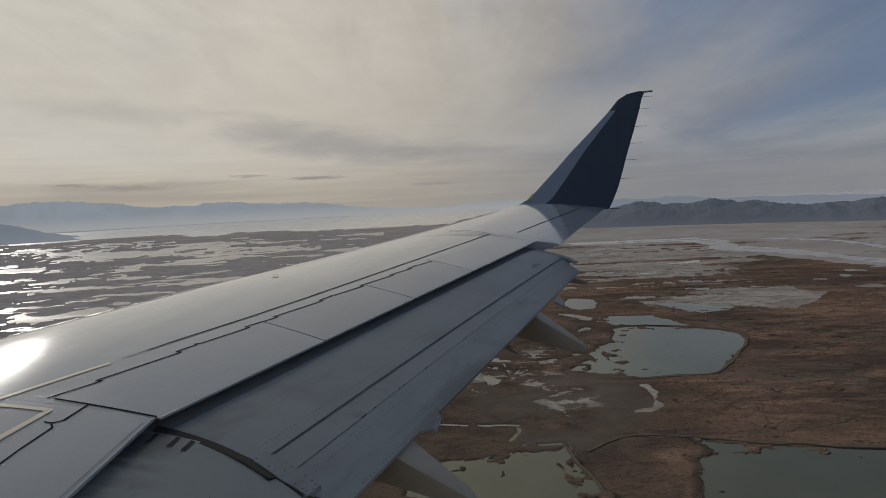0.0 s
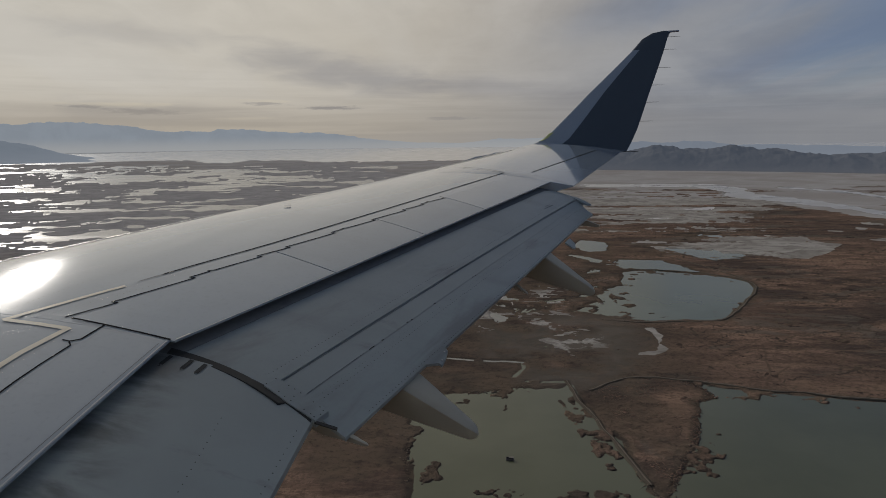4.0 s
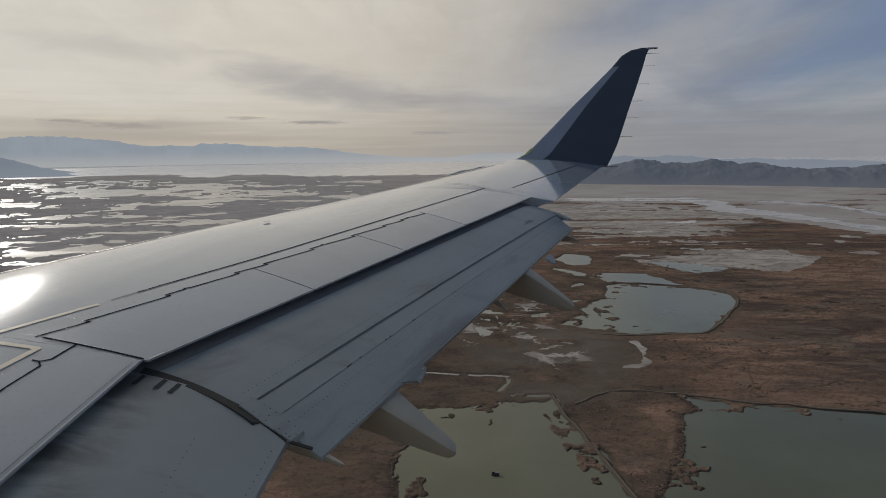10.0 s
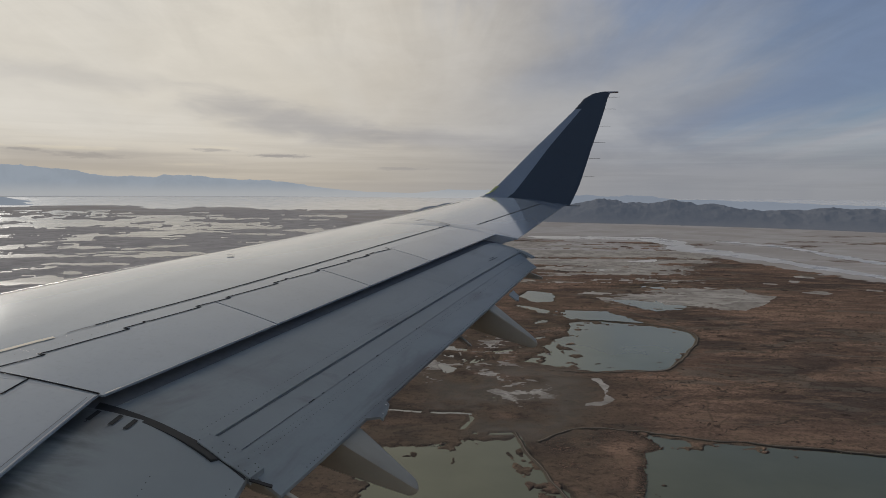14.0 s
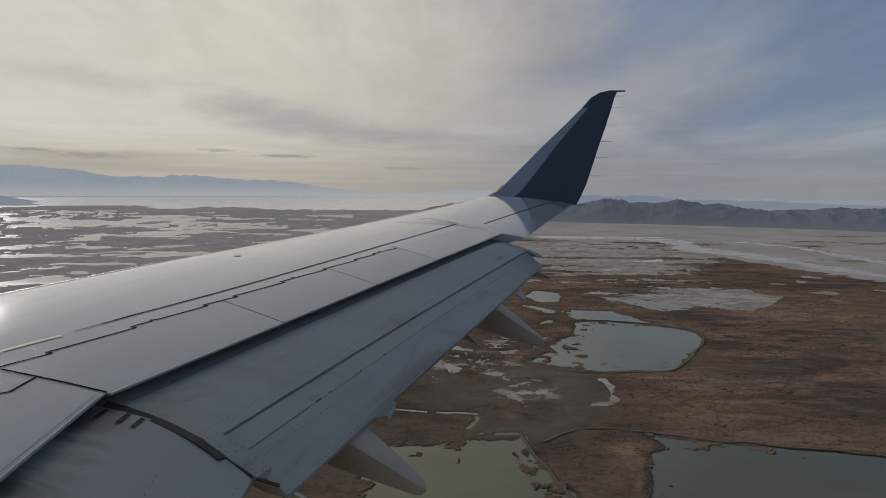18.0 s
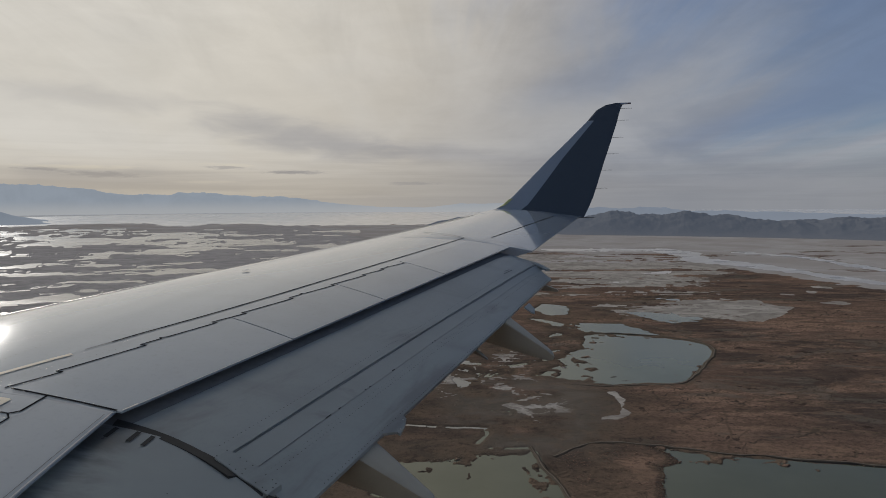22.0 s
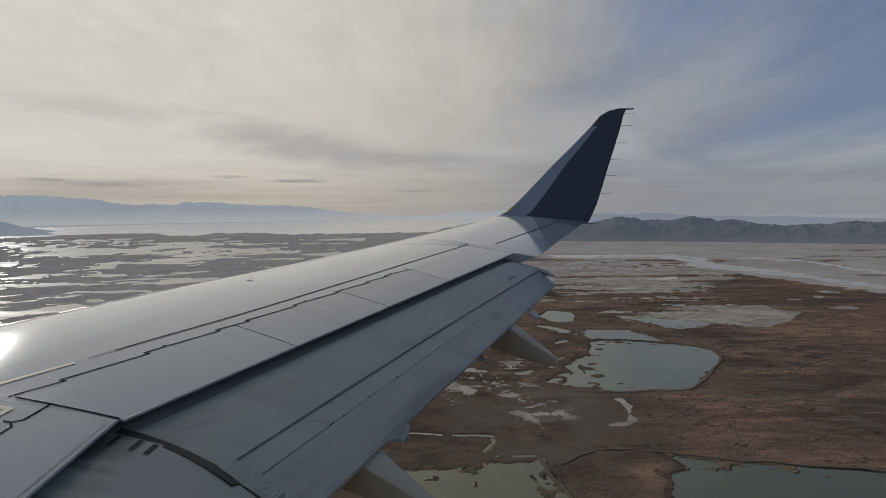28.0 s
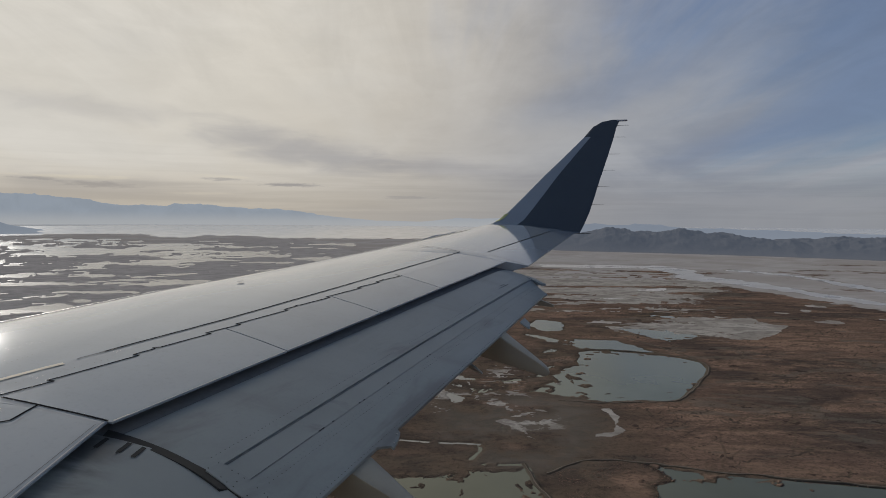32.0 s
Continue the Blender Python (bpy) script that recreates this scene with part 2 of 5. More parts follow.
SOOTY = sooty()
FAIRING = paint("fairing_paint", (0.345, 0.345, 0.30, 1), 0.42, 0.3, (0.2, 0.19, 0.15, 1), streaks=0.3)
NAVY = paint("navy_paint", (0.062, 0.080, 0.100, 1), 0.25, 0.2, (0.02, 0.03, 0.05, 1), streaks=0.1)
BARE = paint("bare_leading_edge", (0.66, 0.64, 0.60, 1), 0.30, 0.2, metal=0.5, streaks=0.05)
COVE = dull("cove_primer", (0.19, 0.20, 0.205, 1))
SOFT_SEAM = dull("thin_joint", (0.15, 0.16, 0.175, 1))
NOSE = dull("shaded_flap_nose", (0.165, 0.178, 0.19, 1))
TRIM = paint("worn_edge_paint", (0.40, 0.425, 0.44, 1), 0.3, 0.3, streaks=0.1)
SEAM = dull("dark_sealant", (0.030, 0.032, 0.034, 1))
RUBBER = plain("black_rubber_seal", (0.020, 0.022, 0.023, 1), 0.6)
CREAM = paint("cream_marking_paint", (0.74, 0.67, 0.53, 1), 0.13, 0.25, (0.4, 0.36, 0.3, 1), coat=0.8, streaks=0.15)
GLINT = plain("bright_rivet_heads", (0.62, 0.61, 0.59, 1), 0.36, 0.4)
STEEL = plain("steel", (0.42, 0.42, 0.43, 1), 0.35, 0.9)
RIVET = dull("rivet_heads", (0.05, 0.05, 0.055, 1))
LAMP_GLASS = plain("lamp_glass", (0.50, 0.54, 0.24, 1), 0.1)
LINER = plain("cabin_liner", (0.6, 0.6, 0.58, 1), 0.6)


def land_material():
    m, n = material("marsh_land")
    at = n.add("ShaderNodeTexCoord").outputs["Object"]
    kind = {}
    for k in ("mud", "playa", "wet", "hazed_marsh", "grey"):
        a = n.add("ShaderNodeAttribute")
        a.attribute_name = k
        kind[k] = a.outputs["Fac"]
    big = n.noise(at, 0.007, 4, 0.55, 0.6)
    mid = n.noise(n.mapped(at, (0.03, 0.05, 1)), 1.0, 6, 0.6, 0.6)
    tuft = n.noise(n.mapped(at, (0.013, 0.034, 1), (0, 0, radians(-12))), 1.0, 6, 0.62, 0.5)
    silt = n.noise(n.mapped(at, (0.016, 0.03, 1), (0, 0, radians(9)), (31, 7, 0)), 1.0, 6, 0.6, 0.7)
    clump = n.noise(n.mapped(at, (0.10, 0.13, 1)), 1.0, 6, 0.62, 0.5)
    fine = n.noise(at, 0.5, 7, 0.72, 0.3)
    kind["mud"] = n.ramp(n.math("ADD", kind["mud"], n.math("MULTIPLY", n.math("SUBTRACT", clump, 0.5), 1.1)), 0.36, 0.54)
    kind["playa"] = n.ramp(n.math("ADD", kind["playa"], n.math("MULTIPLY", n.math("SUBTRACT", mid, 0.5), 1.2)), 0.34, 0.60)
    grass = n.mix(n.ramp(big, 0.40, 0.60), (0.165, 0.112, 0.085, 1), (0.084, 0.067, 0.058, 1))
    grass = n.mix(n.ramp(tuft, 0.43, 0.58, 0.0, 0.8), grass, (0.245, 0.163, 0.118, 1))
    grass = n.mix(n.ramp(mid, 0.50, 0.66, 0.0, 0.55), grass, (0.080, 0.060, 0.050, 1))
    grass = n.mix(n.ramp(fine, 0.45, 0.60, 0.0, 0.50), grass, (0.056, 0.044, 0.037, 1))
    patch = n.noise(n.mapped(at, (0.030, 0.075, 1), (0, 0, radians(14)), (11, 3, 0)), 1.0, 8, 0.68, 0.8)
    grass = n.mix(n.ramp(patch, 0.500, 0.540, 0.0, 0.40), grass, (0.072, 0.052, 0.042, 1))
    grass = n.mix(n.ramp(patch, 0.430, 0.405, 0.0, 0.40), grass, (0.215, 0.148, 0.104, 1))
    grass = n.mix(n.ramp(silt, 0.55, 0.61, 0.0, 0.55), grass, (0.120, 0.108, 0.090, 1))
    rag = n.noise(n.mapped(at, (0.055, 0.16, 1), (0, 0, radians(-6)), (5, 21, 0)), 1.0, 9, 0.74, 1.2)
    grass = n.mix(n.math("MULTIPLY", n.ramp(rag, 0.515, 0.545), n.ramp(big, 0.40, 0.60, 0.0, 0.5)), grass, (0.048, 0.037, 0.032, 1))
    pit = n.math("MAXIMUM", n.ramp(n.noise(at, 0.06, 5, 0.62, 0.3), 0.635, 0.66), n.ramp(n.noise(at, 0.17, 4, 0.62, 0.2), 0.66, 0.685))
    grass = n.mix(n.math("MULTIPLY", pit, 0.8), grass, (0.036, 0.029, 0.026, 1))
    reed = n.mix(n.ramp(mid, 0.38, 0.62), (0.062, 0.051, 0.042, 1), (0.118, 0.090, 0.066, 1))
    reed = n.mix(n.ramp(clump, 0.52, 0.66, 0.0, 0.7), reed, (0.038, 0.033, 0.029, 1))
    reed = n.mix(n.ramp(fine, 0.50, 0.70, 0.0, 0.7), reed, (0.026, 0.023, 0.020, 1))
    col = n.mix(kind["wet"], grass, reed)
    slime = n.mix(n.ramp(mid, 0.38, 0.62), (0.128, 0.112, 0.094, 1), (0.088, 0.080, 0.068, 1))
    slime = n.mix(n.ramp(clump, 0.50, 0.66, 0.0, 0.7), slime, (0.150, 0.116, 0.086, 1))
    col = n.mix(n.math("MULTIPLY", kind["grey"], 0.85), col, slime)
    # far marsh: distance haze put into a paler, greyer land colour
    hazed_marsh = n.mix(n.ramp(mid, 0.36, 0.64), (0.255, 0.245, 0.242, 1), (0.335, 0.320, 0.312, 1))
    hazed_marsh = n.mix(n.ramp(clump, 0.52, 0.68, 0.0, 0.6), hazed_marsh, (0.185, 0.176, 0.174, 1))
    col = n.mix(kind["hazed_marsh"], col, hazed_marsh)
    pan = n.mix(n.ramp(mid, 0.3, 0.7), (0.360, 0.347, 0.336, 1), (0.310, 0.295, 0.284, 1))
    pan = n.mix(n.ramp(big, 0.40, 0.62), pan, (0.290, 0.270, 0.255, 1))
    col = n.mix(kind["playa"], col, pan)
    crust = n.mix(n.ramp(mid, 0.40, 0.60), (0.345, 0.325, 0.295, 1), (0.240, 0.222, 0.200, 1))
    crust = n.mix(n.ramp(clump, 0.50, 0.62, 0.0, 0.7), crust, (0.165, 0.150, 0.135, 1))
    col = n.mix(kind["mud"], col, crust)
    b = n.add("ShaderNodeBump", {"Strength": 0.5, "Distance": 0.9, "Height": n.math("ADD", fine, n.math("MULTIPLY", clump, 1.5))})
    n.add("ShaderNodeOutputMaterial", {0: n.add("ShaderNodeBsdfDiffuse", {0: col, 1: 0.0, 2: b.outputs[0]})})
    return m


def water_material(name, deep, shoal, calm_rough, wind_rough):
    """Murky shallow water; cat's paws of wind roughen it in patches."""
    m, n = material(name)
    at = n.add("ShaderNodeTexCoord").outputs["Object"]
    tint = n.mix(n.ramp(n.noise(at, 0.02, 4), 0.35, 0.65), shoal, deep)
    calm = n.noise(n.mapped(at, (0.01, 0.03, 1)), 1.0, 4, 0.6)
    p = n.add("ShaderNodeBsdfPrincipled", {"Base Color": tint, "Roughness": n.ramp(calm, 0.3, 0.7, calm_rough, wind_rough), "IOR": 1.33})
    n.add("ShaderNodeOutputMaterial", {0: p})
    return m


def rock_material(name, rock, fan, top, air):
    """Bare far hills: dark rock above, paler washed-down fans at the foot; haze is painted on as a faint glow."""
    m, n = material(name)
    at = n.add("ShaderNodeTexCoord").outputs["Object"]
    a = n.noise(at, 0.012, 6, 0.65, 0.4)
    b = n.noise(n.mapped(at, (1, 1, 0.3)), 0.09, 6, 0.7)
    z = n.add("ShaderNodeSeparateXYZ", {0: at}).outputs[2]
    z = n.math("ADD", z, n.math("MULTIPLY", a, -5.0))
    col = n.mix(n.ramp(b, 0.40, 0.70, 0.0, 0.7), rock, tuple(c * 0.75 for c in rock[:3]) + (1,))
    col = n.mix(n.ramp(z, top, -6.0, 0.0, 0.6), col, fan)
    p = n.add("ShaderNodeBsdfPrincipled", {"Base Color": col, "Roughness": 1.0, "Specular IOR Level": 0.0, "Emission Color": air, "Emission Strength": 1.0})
    n.put(p, "Normal", n.add("ShaderNodeBump", {"Strength": 0.25, "Distance": 5.0, "Height": b}).outputs[0])
    n.add("ShaderNodeOutputMaterial", {0: p})
    return m


SOIL = dull("levee_soil", (0.082, 0.072, 0.058, 1))
BANK_TOP = dull("levee_track", (0.150, 0.125, 0.102, 1))
WEATHERED = plain("weathered_boards", (0.12, 0.105, 0.09, 1), 0.8)
BED = dull("red_brown_reed", (0.185, 0.125, 0.092, 1))
BRUSH = dull("dry_brush", (0.125, 0.094, 0.075, 1))
REEDS = dull("dead_reed", (0.155, 0.120, 0.092, 1))
LAND = land_material()
WATER = water_material("pond_water", (0.080, 0.086, 0.054, 1), (0.096, 0.102, 0.066, 1), 0.05, 0.12)
MARSH_WATER = water_material("rippled_water", (0.15, 0.15, 0.135, 1), (0.19, 0.185, 0.165, 1), 0.11, 0.22)
BASIN_WATER = water_material("pale_basin_water", (0.108, 0.118, 0.074, 1), (0.128, 0.138, 0.092, 1), 0.05, 0.12)
# lake and channel bases are brightened to stand in for reflected sky
LAKE_WATER = water_material("salt_lake", (0.56, 0.54, 0.49, 1), (0.66, 0.63, 0.575, 1), 0.13, 0.18)
RIVER_WATER = water_material("pale_channel", (0.37, 0.352, 0.325, 1), (0.42, 0.40, 0.37, 1), 0.22, 0.40)
HILL = rock_material("hazy_hill_rock", (0.062, 0.061, 0.062, 1), (0.105, 0.098, 0.092, 1), 16.0, (0.054, 0.064, 0.082, 1))


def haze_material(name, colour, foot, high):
    """Far backdrop of mountains: the haze of tens of kilometres is painted in as glow, paler towards the lake."""
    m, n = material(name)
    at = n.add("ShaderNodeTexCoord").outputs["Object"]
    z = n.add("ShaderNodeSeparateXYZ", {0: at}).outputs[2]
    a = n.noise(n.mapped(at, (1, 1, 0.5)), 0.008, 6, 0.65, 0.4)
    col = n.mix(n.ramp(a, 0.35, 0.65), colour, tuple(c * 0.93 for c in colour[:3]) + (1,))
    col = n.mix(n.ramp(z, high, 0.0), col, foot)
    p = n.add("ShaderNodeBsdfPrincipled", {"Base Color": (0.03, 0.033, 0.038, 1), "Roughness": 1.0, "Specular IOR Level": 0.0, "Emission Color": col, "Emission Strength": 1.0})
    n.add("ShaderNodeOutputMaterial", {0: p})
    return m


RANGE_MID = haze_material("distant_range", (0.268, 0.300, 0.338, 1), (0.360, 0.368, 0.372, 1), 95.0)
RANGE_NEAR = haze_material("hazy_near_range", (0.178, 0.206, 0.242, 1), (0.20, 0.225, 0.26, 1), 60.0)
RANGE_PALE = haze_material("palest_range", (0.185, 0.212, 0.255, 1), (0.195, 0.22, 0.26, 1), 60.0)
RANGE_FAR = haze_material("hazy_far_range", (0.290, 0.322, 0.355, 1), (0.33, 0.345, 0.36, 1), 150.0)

# ---- mesh helpers ----


def link(name, verts, faces, mat, parent=None, label="", smooth=True, lift=EYE):
    me = bpy.data.meshes.new(name)
    me.from_pydata([(x, y, z + lift) for x, y, z in verts], [], faces)
    me.materials.append(mat)
    if smooth:
        me.shade_smooth()
    me.validate()
    ob = new(name, me)
    if parent is not None:
        ob.parent = parent
        ob.matrix_parent_inverse = parent.matrix_basis.inverted() if parent.parent is None and parent.type == "EMPTY" else Matrix.Identity(4)
    if label:
        tagged(ob, label)
    return ob


def smooth_by_angle(ob, degrees=35):
    me = ob.data
    bm = bmesh.new()
    bm.from_mesh(me)
    for e in bm.edges:
        if len(e.link_faces) == 2 and e.calc_face_angle(0) > radians(degrees):
            e.smooth = False
    bm.to_mesh(me)
    bm.free()
    return ob


def slab(xa, xb, y0, y1, zfun, thick, nx=6, ny=8, xs=None, lean0=0.0, lean1=0.0):
    """A thin plate over the plan between the lines xa(y) and xb(y), its top on zfun, closed all round.
    lean0, lean1: how far its two ends run inboard from the front edge to the rear one (number or curve)."""
    xs = xs if xs is not None else [i / nx for i in range(nx + 1)]
    nx = len(xs) - 1
    top, faces = [], []
    for j in range(ny + 1):
        v = j / ny
        for u in xs:
            ya = y0 - (lean0(u) if callable(lean0) else lean0 * u)
            yb = y1 - (lean1(u) if callable(lean1) else lean1 * u)
            y = ya + (yb - ya) * v
            x = xa(y) + (xb(y) - xa(y)) * u
            top.append((x, y, zfun(x, y)))
    low = [(x, y, z - thick) for x, y, z in top]
    k, w = len(top), nx + 1
    for j in range(ny):
        for i in range(nx):
            a = j * w + i
            faces.append((a, a + 1, a + w + 1, a + w))
            faces.append((k + a, k + a + w, k + a + w + 1, k + a + 1))
    for j in range(ny):
        a, b = j * w, j * w + nx
        faces.append((a, a + w, k + a + w, k + a))
        faces.append((b, k + b, k + b + w, b + w))
    for i in range(nx):
        a, b = i, ny * w + i
        faces.append((a, k + a, k + a + 1, a + 1))
        faces.append((b, b + 1, k + b + 1, k + b))
    return top + low, faces


def strip(points, width, zfun, lift=0.003):
    """A thin flat band along plan points, laid on zfun."""
    fine = []
    for (x0, y0), (x1, y1) in zip(points, points[1:]):
        steps = max(1, int(math.hypot(x1 - x0, y1 - y0) / 0.12))
        fine += [(x0 + (x1 - x0) * s / steps, y0 + (y1 - y0) * s / steps) for s in range(steps)]
    fine.append(points[-1])
    verts, faces = [], []
    for i, (x, y) in enumerate(fine):
        a, b = fine[max(0, i - 1)], fine[min(len(fine) - 1, i + 1)]
        dx, dy = b[0] - a[0], b[1] - a[1]
        d = math.hypot(dx, dy) or 1
        ox, oy = -dy / d * width / 2, dx / d * width / 2
        for s in (1, -1):
            verts.append((x + s * ox, y + s * oy, zfun(x + s * ox, y + s * oy) + lift))
        if i:
            faces.append((2 * i - 2, 2 * i - 1, 2 * i + 1, 2 * i))
    return verts, faces


def dots(points, radius, zfun, lift=0.002):
    """Flat rivet heads at plan points."""
    verts, faces = [], []
    for x, y in points:
        k = len(verts)
        for i in range(6):
            a = i * math.pi / 3
            px, py = x + radius * math.cos(a), y + radius * math.sin(a)
            verts.append((px, py, zfun(px, py) + lift))
        faces.append(tuple(range(k, k + 6)))
    return verts, faces


def row(a, b, gap):
    steps = max(1, int(math.hypot(b[0] - a[0], b[1] - a[1]) / gap))
    return [(a[0] + (b[0] - a[0]) * i / steps, a[1] + (b[1] - a[1]) * i / steps) for i in range(steps + 1)]

# ---- the land: one sheet of marsh, salt flat and ponds, seen from the air ----


def lattice(ix, iy, seed):
    h = (ix * 374761393 + iy * 668265263 + seed * 974634777) & 0xFFFFFFFF
    h = ((h ^ (h >> 13)) * 1274126177) & 0xFFFFFFFF
    return ((h ^ (h >> 16)) & 0xFFFF) / 65535.0


def value_noise(x, y, seed):
    ix, iy = np.floor(x).astype(np.int64), np.floor(y).astype(np.int64)
    fx, fy = x - ix, y - iy
    fx, fy = fx * fx * (3 - 2 * fx), fy * fy * (3 - 2 * fy)
    a, b = lattice(ix, iy, seed), lattice(ix + 1, iy, seed)
    c, d = lattice(ix, iy + 1, seed), lattice(ix + 1, iy + 1, seed)
    return (a + (b - a) * fx) * (1 - fy) + (c + (d - c) * fx) * fy


def fbm(x, y, size, octaves, seed, rough=0.5):
    out, amp, tot = 0.0, 1.0, 0.0
    for o in range(octaves):
        k = 2.0 ** o / size
        out = out + amp * value_noise(x * k + 17.3 * o, y * k - 9.1 * o, seed + o)
        tot += amp
        amp *= rough
    return out / tot


def inside(x, y, poly):
    """Metres inside (+) or outside (-) of a closed outline."""
    p = np.array(poly, float)
    q = np.roll(p, -1, axis=0)
    dist, odd = np.full(x.shape, 1e9), np.zeros(x.shape, bool)
    for (ax, ay), (bx, by) in zip(p, q):
        ex, ey = bx - ax, by - ay
        t = np.clip(((x - ax) * ex + (y - ay) * ey) / (ex * ex + ey * ey), 0, 1)
        dist = np.minimum(dist, np.hypot(x - ax - t * ex, y - ay - t * ey))
        cross = (ay > y) != (by > y)
        odd ^= cross & (x < ax + (y - ay) * ex / (ey if ey else 1e-9))
    return np.where(odd, dist, -dist)


def along(x, y, line):
    """Metres from an open line."""
    dist = np.full(x.shape, 1e9)
    for (ax, ay), (bx, by) in zip(line, line[1:]):
        ex, ey = bx - ax, by - ay
        t = np.clip(((x - ax) * ex + (y - ay) * ey) / (ex * ex + ey * ey), 0, 1)
        dist = np.minimum(dist, np.hypot(x - ax - t * ex, y - ay - t * ey))
    return dist


def soft(v, lo, hi):
    t = np.clip((v - lo) / (hi - lo), 0, 1)
    return t * t * (3 - 2 * t)


BASIN = [(81, 431), (97, 455), (101, 481), (124, 485), (154, 473), (168, 463), (177, 450), (173, 429), (161, 406), (144, 380), (129, 357), (117, 356), (87, 354), (74, 364), (53, 374), (70, 395), (85, 398), (90, 390), (84, 409)]
BASIN_ARM = [(69, 554), (84, 545), (96, 524), (113, 530), (139, 523), (145, 510), (149, 494), (157, 481), (130, 489), (105, 491), (102, 508), (81, 524)]
POOL = [(80, 594), (90, 623), (111, 609), (108, 573), (93, 563), (85, 573)]
PAN = [(135, 608), (169, 637), (216, 641), (252, 647), (300, 650), (300, 625), (311, 597), (275, 548), (250, 526), (219, 520), (189, 522), (168, 516), (154, 543), (150, 578)]
PAN_WATER = [(152, 586), (186, 581), (217, 601), (227, 590), (202, 560), (228, 550), (203, 528), (176, 520), (164, 543)]
WIDE_POND = [(83, 264), (95, 258), (106, 255), (123, 251), (136, 248), (164, 243), (188, 237), (129, 161), (45, 162), (70, 209), (74, 219), (76, 227), (80, 236), (81, 243), (90, 248), (88, 256)]
REED_POND = [(-28, 246), (1, 249), (13, 251), (14, 256), (32, 257), (35, 264), (38, 251), (41, 229), (44, 210), (48, 170), (-20, 170)]
CANAL = [(38, 264), (40, 246), (43, 232), (47, 210), (52, 181)]
DITCH = [(-19, 291), (2, 288), (18, 286), (18, 277), (14, 268), (17, 264), (35, 263)]
SLICK = [(83, 341), (89, 342), (91, 326), (85, 314), (87, 305), (78, 296), (69, 296), (71, 302), (79, 304), (84, 317), (85, 330)]
SMEAR = [(26, 318), (33, 323), (43, 315), (41, 306), (44, 290), (43, 286), (38, 300), (30, 312)]
SMEAR_TWO = [(22, 349), (34, 355), (38, 343), (30, 340)]
SMEAR_THREE = [(41, 338), (55, 339), (61, 331), (63, 322), (53, 316), (60, 326), (52, 333)]
RIVER = [(222, 1263), (303, 1259), (405, 1253), (417, 1164), (404, 1040), (437, 975), (463, 903), (477, 832), (495, 782), (506, 718), (527, 630)]
RIVER_TWO = [(522, 1198), (550, 1153), (587, 1095), (588, 987), (592, 892), (611, 788)]
LAKE = [(-4900, 4900), (-4900, 2500), (-2600, 2450), (-1500, 2300), (-1032, 2365), (-554, 2341), (33, 2461), (482, 2600), (1500, 2560), (3600, 2300), (5200, 2600), (3000, 5400), (-1000, 5400)]
LEVEE = [(102, 491), (130, 488), (161, 475), (175, 460), (179, 445), (175, 429), (163, 408), (147, 381), (129, 354), (103, 352), (81, 350), (65, 355)]
DYKE = [(150, 540), (161, 513), (170, 485), (178, 460)]
TRACKS = [[(131, 313), (126, 295), (122, 281), (113, 262)], [(171, 314), (159, 295), (147, 275)], [(170, 337), (152, 329), (136, 325), (120, 308), (104, 290), (90, 276)], [(131, 283), (125, 277), (119, 271)], [(60, 270), (43, 256)]]
CREEKS = [[(240, 285), (205, 292), (188, 280), (160, 284), (140, 270)], [(290, 420), (250, 405), (228, 412), (200, 395)], [(150, 325), (190, 340), (215, 332), (250, 345)], [(300, 520), (340, 500), (390, 505)], [(90, 330), (78, 318), (60, 316), (52, 300), (38, 292)]]
REED_BED = [(45, 254), (61, 268), (75, 267), (84, 264), (88, 256), (90, 248), (81, 243), (80, 236), (76, 227), (74, 219), (70, 209), (45, 164), (53, 181), (48, 210), (47, 229)]
LEVEE_TWO = [(42, 254), (52, 262), (62, 269), (72, 268), (87, 265), (110, 256), (130, 252), (165, 243), (188, 238)]
SILT = [(2, 373), (35, 365), (73, 360), (81, 334), (63, 268), (42, 259), (19, 266), (20, 287), (2, 293)]
ISLETS = [(35, 243, 1.9, 5.0), (29, 240, 1.0, 2.4), (31, 232, 1.4, 4.2), (-6, 243, 1.4, 3.0), (8, 236, 0.8, 2.0), (106, 255, 5.0, 1.6), (130, 248, 12.0, 1.3), (84, 384, 5, 2.2), (93, 371, 3, 1.2), (78, 370, 2.5, 1.2), (98, 362, 4, 1.2), (108, 470, 4, 2), (98, 440, 3, 2), (106, 455, 2.5, 1.5)]
SALT_SPOTS = [(411, 735, 12, 9), (362, 622, 16, 10), (346, 680, 8, 6), (384, 700, 9, 5), (432, 640, 10, 5)]
FLATS = [(-500, 2330), (-280, 1825), (-105, 1504), (126, 855), (248, 855), (367, 983), (463, 703), (560, 560), (1500, 560), (3000, 1500), (3000, 2400), (900, 2500), (100, 2440)]


